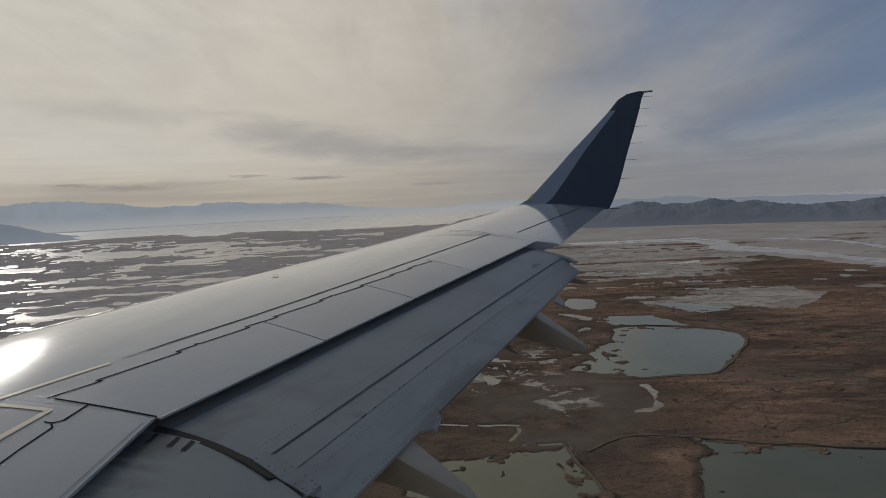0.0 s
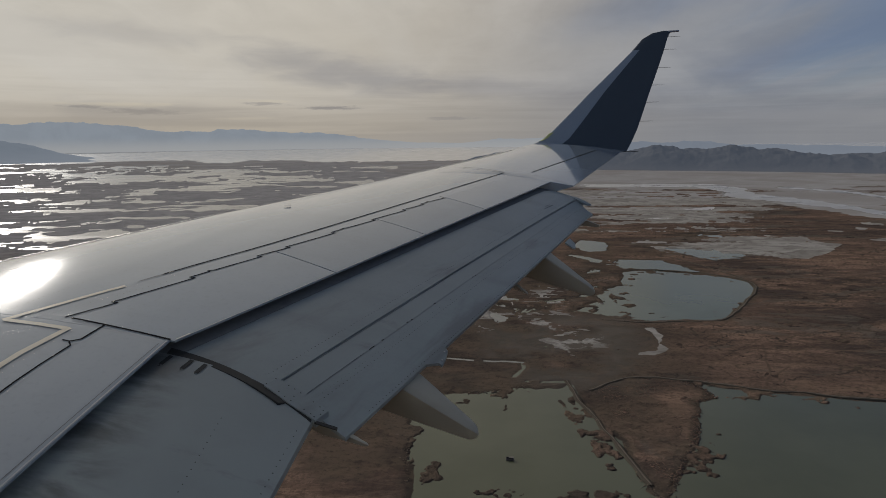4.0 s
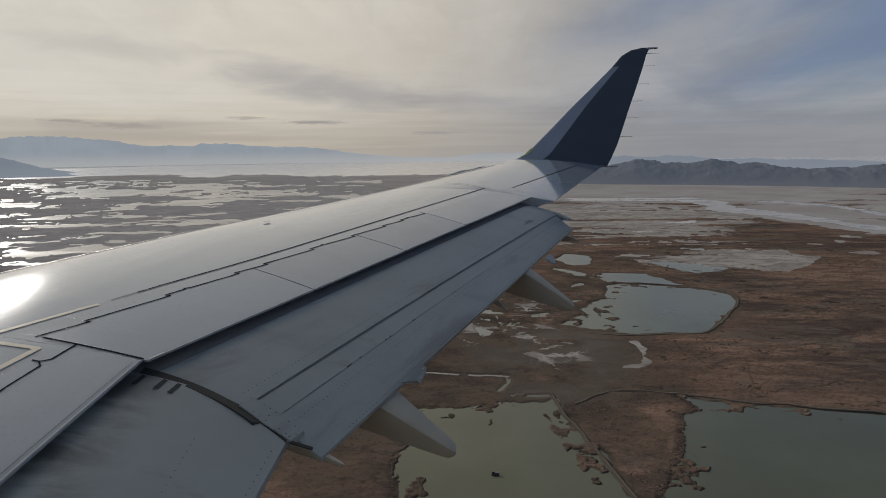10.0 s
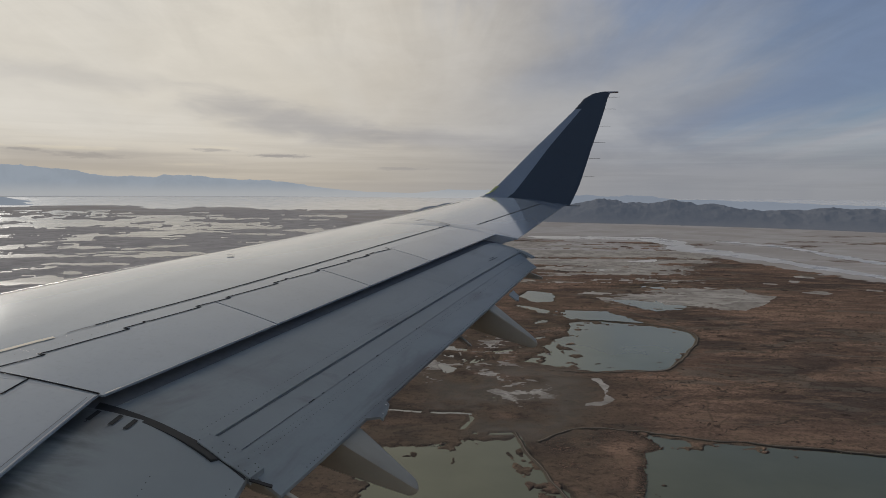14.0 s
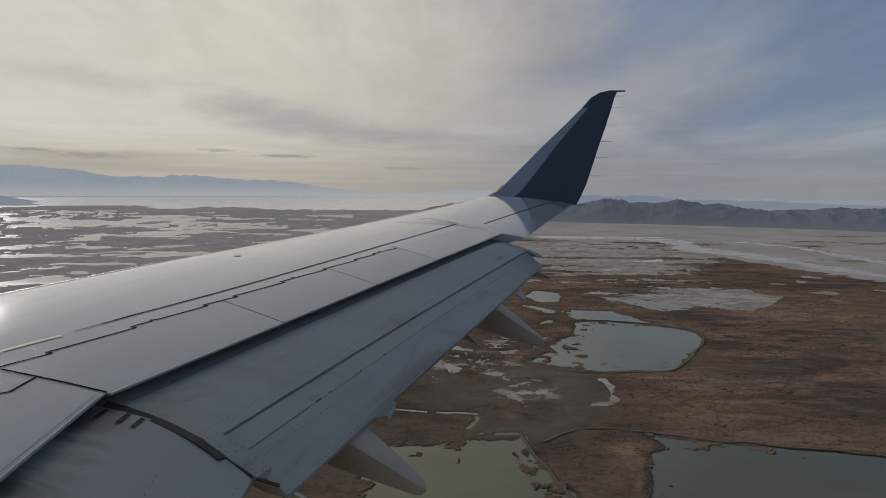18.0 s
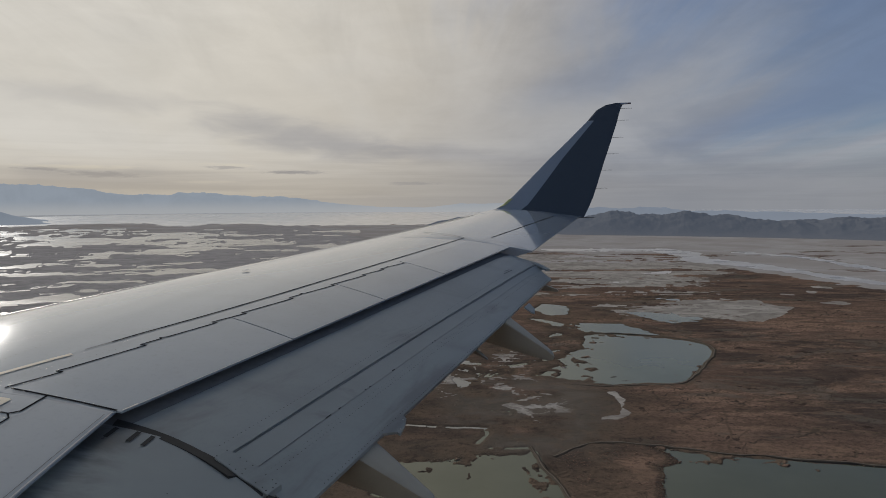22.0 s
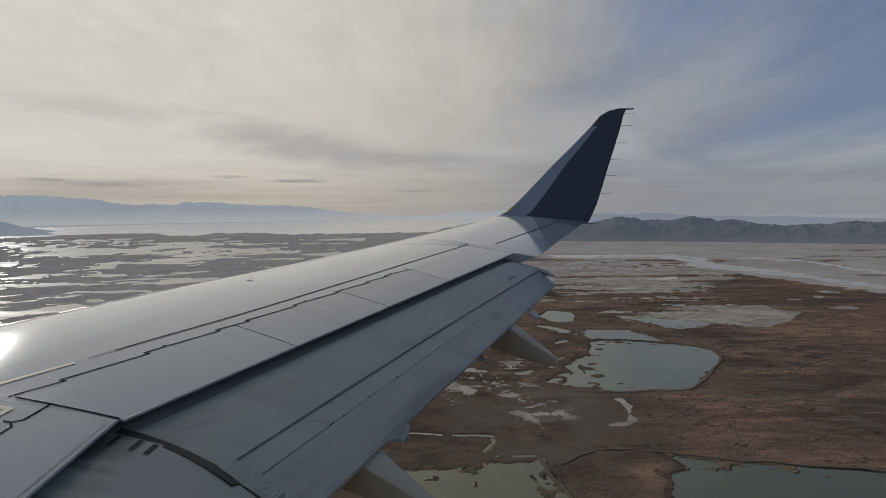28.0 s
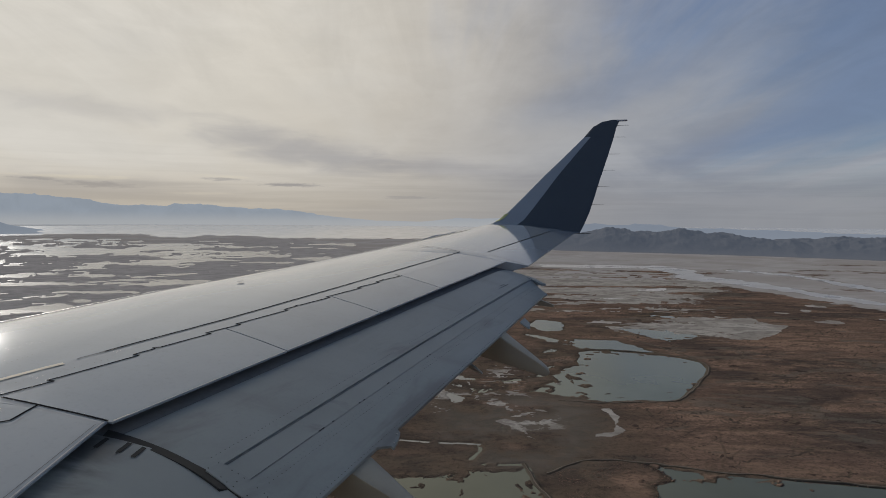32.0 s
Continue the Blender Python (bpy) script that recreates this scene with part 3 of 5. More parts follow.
def build_land():
    fine = np.radians(np.arange(-46, 46.01, 0.068))
    rest = np.radians(np.arange(52, 309, 6.0))
    turn = np.concatenate([fine, rest])
    drop = np.concatenate([np.arange(24.4, 150, 1.4), np.arange(150, 860, 1.7)])
    rad = np.concatenate([121000.0 / drop, [110, 80, 50, 25, 8]])
    rad = np.minimum(rad, 4955)
    T, Rr = np.meshgrid(turn, rad, indexing="ij")
    x, y = Rr * np.sin(T), Rr * np.cos(T)
    warp = np.clip(Rr / 300.0, 0.5, 8)
    wx = x + (fbm(x, y, 22, 4, 3) - 0.5) * 9 * warp ** 0.5 + (fbm(x, y, 5, 3, 5) - 0.5) * 4
    wy = y + (fbm(x, y, 22, 4, 9) - 0.5) * 11 * warp ** 0.5 + (fbm(x, y, 5, 3, 12) - 0.5) * 5
    sx, sy = x + (wx - x) * 0.3, y + (wy - y) * 0.3           # banks that were dug run straighter
    h = 0.30 + 0.35 * (fbm(x, y, 30, 4, 21) - 0.5)
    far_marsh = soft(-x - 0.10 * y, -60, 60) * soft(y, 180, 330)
    # open water: metres inside any pond
    wet = np.maximum.reduce([inside(x + (wx - x) * soft(x, 130, 95), y + (wy - y) * soft(x, 130, 95), BASIN) * 0.9, inside(wx, wy, BASIN_ARM), inside(wx, wy, POOL), inside(wx, wy, PAN_WATER) - 5 - 12 * soft(fbm(x * 0.5, y * 1.6, 40, 5, 44, 0.55), 0.46, 0.56),
                             inside(sx, sy, WIDE_POND), inside(wx, wy, REED_POND) * 0.9, inside(x + (wx - x) * 4, y + (wy - y) * 5 - 500 * soft(fbm(x, y * 0.3, 300, 5, 261, 0.6), 0.44, 0.58) * soft(-x, 500, 900) * soft(y, 2900, 2300), LAKE) * 0.2,
                             (24 - 14 * soft(y, 1000, 700)) * (0.45 + 1.5 * fbm(x * 0.6, y, 70, 4, 141)) - along(x + (wx - x) * 0.8, y + (wy - y) * 0.8, RIVER), 12 * (0.3 + 1.6 * fbm(x * 0.6, y, 60, 4, 142)) - along(x + (wx - x) * 0.8, y + (wy - y) * 0.8, RIVER_TWO), 0.9 - along(sx, sy, DITCH)])
    # islets of reed in the ponds
    islet = fbm(x, y, 8, 4, 40, 0.6) - (0.68 - 0.07 * soft(x - 0.2 * y, 14, -6))
    near_bank = soft(wet, 14, 1)
    wet = np.minimum(wet, -45 * islet + 30 * soft(near_bank, 0.35, 0.05) + 60 * soft(y, 560, 620))
    for ix, iy, half_x, half_y in ISLETS:
        wet = np.minimum(wet, (np.sqrt(((wx - ix) / half_x) ** 2 + ((wy - iy) / half_y) ** 2) - 1) * min(half_x, half_y))
    # the left marsh and the flats' edge: shallow pools where the ground dips
    mx, my = x + (fbm(x, y, 60, 3, 77) - 0.5) * 70, y + (fbm(x, y, 60, 3, 78) - 0.5) * 70
    dip = fbm(mx * 0.7, my, 110, 8, 60, 0.66)
    thin = fbm(mx * 0.45, my * 1.3, 60, 6, 71, 0.62)
    level = 0.362 + 0.05 * soft(-x, 250, 700)
    pools = np.maximum((level - dip) * 90 - 60 * (1 - far_marsh), (0.350 - thin) * 60 - 60 * (1 - far_marsh))
    pools = np.where(y > 2150, -5, pools)
    spots = (0.345 - fbm(x * 0.45, y * 1.2, 50, 7, 90, 0.62)) * 40 - 30 * soft(y, 900, 1000) - 30 * soft(y, 570, 500) - 40 * soft(x - 0.30 * y, 30, 60)
    # ragged shallows in the low ground between the ponds
    low_ground = soft(x - 0.20 * y, 30, -6) * soft(y, 268, 292) * soft(y, 560, 470) * (1 - far_marsh)
    shallows = (0.395 - fbm(mx * 0.8, my * 1.25, 30, 7, 271, 0.64)) * 40 - 30 * (1 - low_ground)
    wet = np.maximum.reduce([wet, pools, spots, shallows])
    h = np.where(wet > 0, -np.clip(wet * 0.12, 0.0, 0.5), np.minimum(h, np.clip(-wet, 0, 9) * 0.12))
    # pale ground: dried mud and salt
    mud = np.maximum.reduce([soft(inside(x + (wx - x) * 0.7, y + (wy - y) * 0.7, PAN), -1, 1.5), soft(inside(sx, sy, SLICK), -1.2, 2.0) * 0.7, soft(inside(sx, sy, SMEAR), -2.5, 3.0) * 0.54, soft(inside(sx, sy, SMEAR_TWO), -2.2, 3.0) * 0.50, soft(inside(sx, sy, SMEAR_THREE), -2.4, 3.0) * 0.48])
    for ix, iy, half_x, half_y in SALT_SPOTS:
        mud = np.maximum(mud, soft(((wx - ix) / half_x) ** 2 + ((wy - iy) / half_y) ** 2, 1.2, 0.5))
    bars = soft(fbm(x * 0.35 + 0.1 * y, y, 26, 6, 151, 0.6), 0.50, 0.56) * (inside(x, y, PAN) > -4)
    mud = mud * (1 - 0.75 * bars * soft(inside(x, y, PAN), 60, 12)) * (1 - 0.22 * (inside(x, y, PAN) > 0) * soft(fbm(x * 0.22 + 0.08 * y, y, 22, 6, 153, 0.6), 0.52, 0.58))
    river = np.maximum(soft(along(sx, sy, RIVER), 34 - 18 * soft(y, 1000, 700), 20 - 12 * soft(y, 1000, 700)) * 0.6, soft(along(sx, sy, RIVER_TWO), 24, 12) * 0.8)
    playa = soft(inside(x + (wx - x) * 2, y + (wy - y) * 2, FLATS), -10, 25)
    streak = soft(fbm(x * 0.32, y * 1.7, 55, 7, 33, 0.62), 0.515, 0.55) * soft(y, 560, 720) * soft(x - 0.05 * y, -80, 20) * soft(1000 - y, -100, 50) * soft(x - 0.42 * y, 60, -40)
    spill = soft(fbm(x * 0.6, y, 26, 6, 35, 0.6), 0.58, 0.61) * soft(y, 280, 320) * soft(y, 470, 400) * soft(x - 0.20 * y, 20, -20) * 0.6
    mud = np.maximum.reduce([mud, river * playa, river * 0.9, streak * 0.8, spill])
    dark_reed = np.maximum(far_marsh, soft(fbm(x, y, 40, 4, 55), 0.50, 0.62) * soft(y, 700, 500) * soft(x - 0.28 * y, 40, -20) * 0.8)
    dark_reed = np.maximum(dark_reed, soft(wet, -7, -0.5) * soft(fbm(x, y, 14, 4, 57, 0.6), 0.30, 0.50) * (y < 700))
    dark_reed = np.maximum(dark_reed, soft(wet, -3.2, -0.8) * (y < 640))
    for line in TRACKS:
        dark_reed = np.maximum(dark_reed, 0.5 * soft(along(sx, sy, line), 0.7, 0.2))
    for line in CREEKS:
        dark_reed = np.maximum(dark_reed, soft(along(wx, wy, line), 1.0, 0.35))
    rill = np.abs(fbm(x, y * 0.9, 46, 5, 231, 0.55) - 0.5)
    rill_two = np.abs(fbm(x * 0.8, y, 19, 5, 241, 0.55) - 0.5)
    thick = soft(fbm(x, y, 90, 3, 251), 0.40, 0.56)
    dark_reed = np.maximum(dark_reed, np.maximum(soft(rill, 0.008, 0.002), 0.8 * soft(rill_two, 0.012, 0.003) * thick) * soft(y, 900, 600))
    dune = soft(fbm(x * 0.45, y * 1.2, 90, 5, 131, 0.55), 0.54, 0.62) * soft(y, 800, 900) * soft(y, 1500, 1300)
    playa = playa * (1 - 0.55 * dune)
    # the far-left shore pales with distance, haze painted into the ground
    playa = np.maximum(playa, (0.42 + 0.4 * soft(fbm(x * 0.25, y, 120, 5, 161, 0.6), 0.40, 0.56)) * soft(y, 1450, 2200) * soft(-x - 0.38 * y, -900, 60))
    # share of the haze-greyed marsh colour, growing with distance
    hazed_marsh = far_marsh * soft(y, 380, 650)
    # grey silt between the ponds, and bands of brown growth and pale silt on the way to the flats
    grey = soft(inside(wx, wy, SILT), -14, 10) * soft(fbm(x, y, 24, 5, 171, 0.6), 0.34, 0.60)
    belt = soft(y, 640, 720) * soft(y, 1230, 1120) * soft(x, 40, 130) * soft(x - 0.42 * y, 40, -60)
    braid = fbm(x * 0.30 + 0.06 * y, y * 1.5, 60, 7, 181, 0.62)
    playa = playa * (1 - belt * soft(braid, 0.50, 0.44))
    mud = np.maximum(mud, belt * soft(braid, 0.53, 0.575) * 0.62)
    vein = np.abs(fbm(x * 0.5, y * 1.2, 42, 5, 191, 0.55) - 0.5)
    mud = np.maximum(mud, soft(vein, 0.014, 0.004) * soft(x - 0.16 * y, 10, -20) * soft(y, 270, 300) * soft(y, 520, 440) * 0.6 * (1 - far_marsh))
    nt, nr = x.shape
    verts = np.stack([x, y, h], -1).reshape(-1, 3)
    verts = np.vstack([verts, [[0, 0, 0.2]]])
    i, j = np.meshgrid(np.arange(nt), np.arange(nr - 1), indexing="ij")
    i2 = (i + 1) % nt
    quads = np.stack([i * nr + j, i2 * nr + j, i2 * nr + j + 1, i * nr + j + 1], -1).reshape(-1, 4)[:, ::-1]
    a = np.arange(nt)
    tris = np.stack([a * nr + nr - 1, ((a + 1) % nt) * nr + nr - 1, np.full(nt, nt * nr)], -1)[:, ::-1]
    loops = np.concatenate([quads.ravel(), tris.ravel()])
    starts = np.concatenate([np.arange(len(quads)) * 4, len(quads) * 4 + np.arange(nt) * 3])
    me = bpy.data.meshes.new("ground")
    me.vertices.add(len(verts)), me.loops.add(len(loops)), me.polygons.add(len(starts))
    me.vertices.foreach_set("co", verts.astype(np.float32).ravel())
    me.loops.foreach_set("vertex_index", loops.astype(np.int32))
    me.polygons.foreach_set("loop_start", starts.astype(np.int32))
    me.update(calc_edges=True)
    for name, v in (("mud", mud), ("playa", playa), ("wet", dark_reed), ("hazed_marsh", hazed_marsh), ("grey", grey)):
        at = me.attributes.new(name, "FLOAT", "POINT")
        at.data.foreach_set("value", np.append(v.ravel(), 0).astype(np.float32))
    me.materials.append(LAND)
    me.shade_smooth()
    tagged(new("ground", me), "brown grassy marshland with dark reeds, dried mud and pale salt flats", "ground", kind="structure")


build_land()

WATERS = {
    "pond": ((47, 330, 60, 285), "still grey-green rectangular pond behind a low levee"),
    "reed_pond": ((-70, 47, 60, 285), "still grey-green pond with reed islets beside a canal"),
    "basin": ((20, 600, 285, 700), "shallow green-grey basin with reedy edges inside a levee"),
    "marsh_water": ((-4900, 20, 285, 2200), "bright shallow pools scattered through the dark marsh"),
    "river": ((20, 1500, 700, 2200), "pale shining river channels on the salt flats"),
    "lake": ((-4900, 4900, 2200, 4900), "wide pale salt lake reaching to the mountains"),
}
for name, ((xa, xb, ya, yb), words) in WATERS.items():
    corners = [(xa, ya, 0), (xb, ya, 0), (xb, yb, 0), (xa, yb, 0)]
    tagged(link(name, corners, [(0, 1, 2, 3)], {"marsh_water": MARSH_WATER, "lake": LAKE_WATER, "river": RIVER_WATER, "basin": BASIN_WATER}.get(name, WATER), smooth=False, lift=0.0), words, "water", kind="structure")


def mountain_range(name, mat, az, r0, r1, profile, seed, rough, label, nr=26, step=0.12):
    """Hills between two distances; profile gives the crest's height by azimuth in degrees."""
    ta = np.radians(np.arange(az[0], az[1] + 0.001, step))
    s = np.linspace(0, 1, nr)
    T, S = np.meshgrid(ta, s, indexing="ij")
    R = r0 + (r1 - r0) * S
    x, y = R * np.sin(T), R * np.cos(T)
    stray = (fbm(x, y, (r1 - r0) * 0.35, 4, seed + 29, 0.55) - 0.5) * 2.6          # spurs wander off the straight line
    crest = np.interp(np.degrees(T) + stray, [p[0] for p in profile], [p[1] for p in profile])
    size = (r1 - r0)
    edge = 1 - np.abs(2 * fbm(T * r0 + 0.5 * (R - r0), 0.45 * (R - r0) + 90 * seed, size * 0.24, 6, seed + 3, 0.58) - 1)
    fold = (1 - np.abs(2 * fbm(x, y, size * 0.17, 5, seed + 7, 0.55) - 1)) ** 1.5
    gully = 1 - np.abs(2 * fbm(x, y, size * 0.07, 4, seed + 17, 0.6) - 1)
    edge = 0.72 + (edge - 0.72) * np.exp(-((S - 0.42) / 0.13) ** 2)        # notches along the crest only
    shape = np.sin(np.pi * S ** 0.8) ** 1.9
    z = crest * shape * (1 - rough + rough * (1.25 * edge + 0.40 * fold + 0.25 * gully - 0.58)) - 2 - 3 * (S < 0.01)
    nt = len(ta)
    verts = np.stack([x, y, z], -1).reshape(-1, 3)
    faces = [(i * nr + j, i * nr + j + 1, (i + 1) * nr + j + 1, (i + 1) * nr + j) for i in range(nt - 1) for j in range(nr - 1)]
    ob = link(name, verts.tolist(), faces, mat, lift=0.0)
    tagged(ob, label, "mountains", kind="structure")
    return ob


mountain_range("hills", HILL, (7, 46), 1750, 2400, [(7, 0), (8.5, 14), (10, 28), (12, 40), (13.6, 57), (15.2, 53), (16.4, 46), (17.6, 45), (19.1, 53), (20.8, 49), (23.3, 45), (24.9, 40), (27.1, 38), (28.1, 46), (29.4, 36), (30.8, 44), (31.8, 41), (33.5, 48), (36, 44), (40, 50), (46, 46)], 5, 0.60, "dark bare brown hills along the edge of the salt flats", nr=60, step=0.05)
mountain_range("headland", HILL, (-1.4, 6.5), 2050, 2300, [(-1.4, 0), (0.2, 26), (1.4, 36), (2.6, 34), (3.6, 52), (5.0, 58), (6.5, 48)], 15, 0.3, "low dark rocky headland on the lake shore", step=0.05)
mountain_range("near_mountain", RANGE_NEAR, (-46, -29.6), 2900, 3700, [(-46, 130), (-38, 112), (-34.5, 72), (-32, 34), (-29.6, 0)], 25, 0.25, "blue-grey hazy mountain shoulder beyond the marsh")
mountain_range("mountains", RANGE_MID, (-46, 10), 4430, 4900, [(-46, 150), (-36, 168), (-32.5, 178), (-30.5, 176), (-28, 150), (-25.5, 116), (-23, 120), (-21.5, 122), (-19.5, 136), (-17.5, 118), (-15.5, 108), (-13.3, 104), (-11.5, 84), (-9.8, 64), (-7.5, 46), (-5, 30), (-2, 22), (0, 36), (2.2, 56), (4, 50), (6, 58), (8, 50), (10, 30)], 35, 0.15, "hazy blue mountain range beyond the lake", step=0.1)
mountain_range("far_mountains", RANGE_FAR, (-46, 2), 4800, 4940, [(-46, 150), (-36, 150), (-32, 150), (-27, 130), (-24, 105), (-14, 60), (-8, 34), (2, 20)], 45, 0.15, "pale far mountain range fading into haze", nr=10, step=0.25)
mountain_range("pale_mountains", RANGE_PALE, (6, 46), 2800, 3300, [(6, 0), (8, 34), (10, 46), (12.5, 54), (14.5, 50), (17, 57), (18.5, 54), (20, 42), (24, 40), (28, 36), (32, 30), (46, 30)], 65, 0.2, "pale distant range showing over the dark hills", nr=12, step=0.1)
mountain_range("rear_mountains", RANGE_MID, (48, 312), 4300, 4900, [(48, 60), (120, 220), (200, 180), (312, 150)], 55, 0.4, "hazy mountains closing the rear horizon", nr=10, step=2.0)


def levee(line, wide, high, label):
    """An earth bank along a line, with a worn track on its crown."""
    pts = []
    for _ in range(2):                                    # round the bends
        cut = [line[0]]
        for (ax, ay), (bx, by) in zip(line, line[1:]):
            cut += [(ax * 0.8 + bx * 0.2, ay * 0.8 + by * 0.2), (ax * 0.2 + bx * 0.8, ay * 0.2 + by * 0.8)]
        line = cut + [line[-1]]
    for (ax, ay), (bx, by) in zip(line, line[1:]):
        steps = max(2, int(math.hypot(bx - ax, by - ay) / 2.5))
        pts += [(ax + (bx - ax) * i / steps, ay + (by - ay) * i / steps) for i in range(steps)]
    pts.append(line[-1])
    verts, faces, crown, top = [], [], [], []
    for i, (x, y) in enumerate(pts):
        a, b = pts[max(0, i - 2)], pts[min(len(pts) - 1, i + 2)]
        d = math.hypot(b[0] - a[0], b[1] - a[1]) or 1
        nx, ny = -(b[1] - a[1]) / d, (b[0] - a[0]) / d
        w = wide * (0.9 + 0.8 * (noise.noise(Vector((x * 0.3, y * 0.3, 0.5))) + 0.2))
        x += 0.8 * noise.noise(Vector((x * 0.12, y * 0.12, 7.5)))
        y += 1.2 * noise.noise(Vector((x * 0.12, y * 0.12, 9.5)))
        lift = high * (1 + 0.5 * noise.noise(Vector((x * 0.2, y * 0.2, 3.5))))
        for s, z in ((-1, -0.6), (-0.62, 0.25), (-0.36, lift), (0.36, lift), (0.62, 0.25), (1, -0.6)):
            verts.append((x + nx * w * s, y + ny * w * s, z))
        for s in (-0.16, 0.16):
            crown.append((x + nx * w * s, y + ny * w * s, lift + 0.03))
        if i:
            k = 6 * i
            faces += [(k - 6 + j, k - 5 + j, k + 1 + j, k + j) for j in range(5)]
            top.append((2 * i - 2, 2 * i - 1, 2 * i + 1, 2 * i))
    bank = tagged(link("levee", verts, faces, SOIL, lift=0.0), label, "levee", kind="structure")
    link("track", crown, top, BANK_TOP, bank, lift=0.0)


levee(LEVEE, 1.9, 0.45, "curved earth levee with a worn track round the basin")
levee(LEVEE_TWO, 1.8, 0.45, "long straight earth levee beside the pond")
levee([(x - 3.4, y) for x, y in CANAL], 1.3, 0.4, "straight earth bank beside the canal")
levee(DYKE, 1.6, 0.4, "low earth dyke between the basin and the salt pan")


def duck_blind(x, y):
    """A small hide of weathered boards on posts, standing in the pond."""
    hide = new("duck_blind")
    hide.location = (x, y, 0)
    tagged(hide, "small weathered wooden duck blind standing in the pond", "hut")

    def box(name, x0, x1, y0, y1, z0, z1):
        v = [(x + a, y + b, c) for a in (x0, x1) for b in (y0, y1) for c in (z0, z1)]
        f = [(0, 1, 3, 2), (4, 6, 7, 5), (0, 4, 5, 1), (2, 3, 7, 6), (0, 2, 6, 4), (1, 5, 7, 3)]
        link(name, v, f, WEATHERED, hide, smooth=False, lift=0.0)

    for a in (-1.1, 1.0):
        for b in (-0.5, 0.4):
            box("post", a, a + 0.1, b, b + 0.1, -0.5, 0.7)
    box("platform", -1.2, 1.2, -0.6, 0.6, 0.12, 0.22)
    box("screen", -1.2, 1.2, 0.5, 0.6, 0.22, 0.75)
    box("screen", -1.2, -1.1, -0.6, 0.5, 0.22, 0.65)
    box("roof", -0.2, 1.25, -0.3, 0.65, 0.75, 0.82)


duck_blind(9.0, 196.0)


def scatter_clumps(name, words, mat, count, seed, zone, size, base):
    """Low clumps of reed or brush, each an uneven little dome, thick where the zone says."""
    rng = np.random.default_rng(seed)
    r = 1.0 / rng.uniform(1 / 900.0, 1 / 140.0, count * 40)
    a = np.radians(rng.uniform(-40, 40, count * 40))
    x, y = r * np.sin(a), r * np.cos(a)
    keep = rng.uniform(0, 1, len(x)) < zone(x, y)
    x, y = x[keep][:count], y[keep][:count]
    k = len(x)
    s = size * rng.lognormal(0, 0.45, k)
    turn = np.linspace(0, 2 * np.pi, 6, endpoint=False)[None, :] + rng.uniform(0, 1, (k, 1))
    ring = s[:, None] * rng.uniform(0.6, 1.3, (k, 6))
    wide = rng.uniform(1.0, 2.2, (k, 1))
    low = np.stack([x[:, None] + ring * np.cos(turn) * wide, y[:, None] + ring * np.sin(turn), np.full((k, 6), -0.05)], -1)
    mid = np.stack([x[:, None] + ring * 0.7 * np.cos(turn) * wide, y[:, None] + ring * 0.7 * np.sin(turn), base + s[:, None] * rng.uniform(0.2, 0.5, (k, 6))], -1)
    top = np.stack([x, y, base + s * 0.5], -1)[:, None, :]
    verts = np.concatenate([low, mid, top], 1).reshape(-1, 3)
    faces = []
    for c in range(k):
        o = c * 13
        for i in range(6):
            j = (i + 1) % 6
            faces += [(o + i, o + j, o + 6 + j, o + 6 + i), (o + 6 + i, o + 6 + j, o + 12)]
    ob = link(name, verts.tolist(), faces, mat, lift=0.0)
    tagged(ob, words, "plants", kind="stuff")


def dry_ground(x, y):
    """Where neither pond nor pan lies."""
    out = np.ones(x.shape)
    for poly in (BASIN, BASIN_ARM, POOL, PAN, WIDE_POND, REED_POND):
        out = out * (inside(x, y, poly) < -1.5)
    return out * (along(x, y, CANAL) > 4)


def brush_zone(x, y):
    return dry_ground(x, y) * soft(fbm(x, y, 34, 5, 201, 0.6), 0.54, 0.66) * soft(x + 0.1 * y, -20, 20) * soft(y, 620, 480)


def reed_zone(x, y):
    edge = np.zeros(x.shape)
    for poly in (BASIN, BASIN_ARM, POOL, WIDE_POND, REED_POND):
        d = inside(x, y, poly)
        edge = np.maximum(edge, soft(d, -9, -2) * (d < 0.5))
    return edge * soft(fbm(x, y, 12, 4, 211, 0.6), 0.42, 0.58) * (along(x, y, CANAL) > 3)


scatter_clumps("brush", "low dark brown brush dotted over the dry marsh", BRUSH, 6000, 301, brush_zone, 0.16, 0.24)
scatter_clumps("reeds", "dark clumps of dead reed along the pond banks", REEDS, 5000, 302, reed_zone, 0.17, 0.10)


def bed_zone(x, y):
    return (inside(x, y, REED_BED) > 0) * soft(fbm(x, y, 10, 4, 221, 0.6), 0.36, 0.52)


scatter_clumps("reed_bed", "dense bed of red-brown dead reed between canal and pond", BED, 7000, 303, bed_zone, 0.15, 0.22)

# ---- the airliner: wing, spoilers, flaps, winglet; lengths from the window ----


def x_lead(y):
    return -3.15 + 0.635 * (y - 4.7)


def x_hinge(y):
    return -2.07 + 0.54 * (y - 3.2)


def x_spoiler(y):
    return -1.53 + 0.504 * (y - 3.13)


def x_step(y):
    return -1.003 + 0.453 * (y - 3.12) + 0.0039 * max(0.0, y - 3.12) ** 2


def x_trail(y):
    return -0.27 + 0.42 * (y - 3.74)


def x_tip_trail(y):
    return 1.02 + 0.403 * (y - 7.67)


Y_KINK = 3.15              # where the swept outer panels begin
Y_FLAP_END = 7.62


def x_inner(y):
    """Rear edge of the inner panel, which is nearly unswept."""
    return -1.545 + 0.11 * (y - 3.15)


def z_hinge(y):
    return -1.2 + 0.091 * y


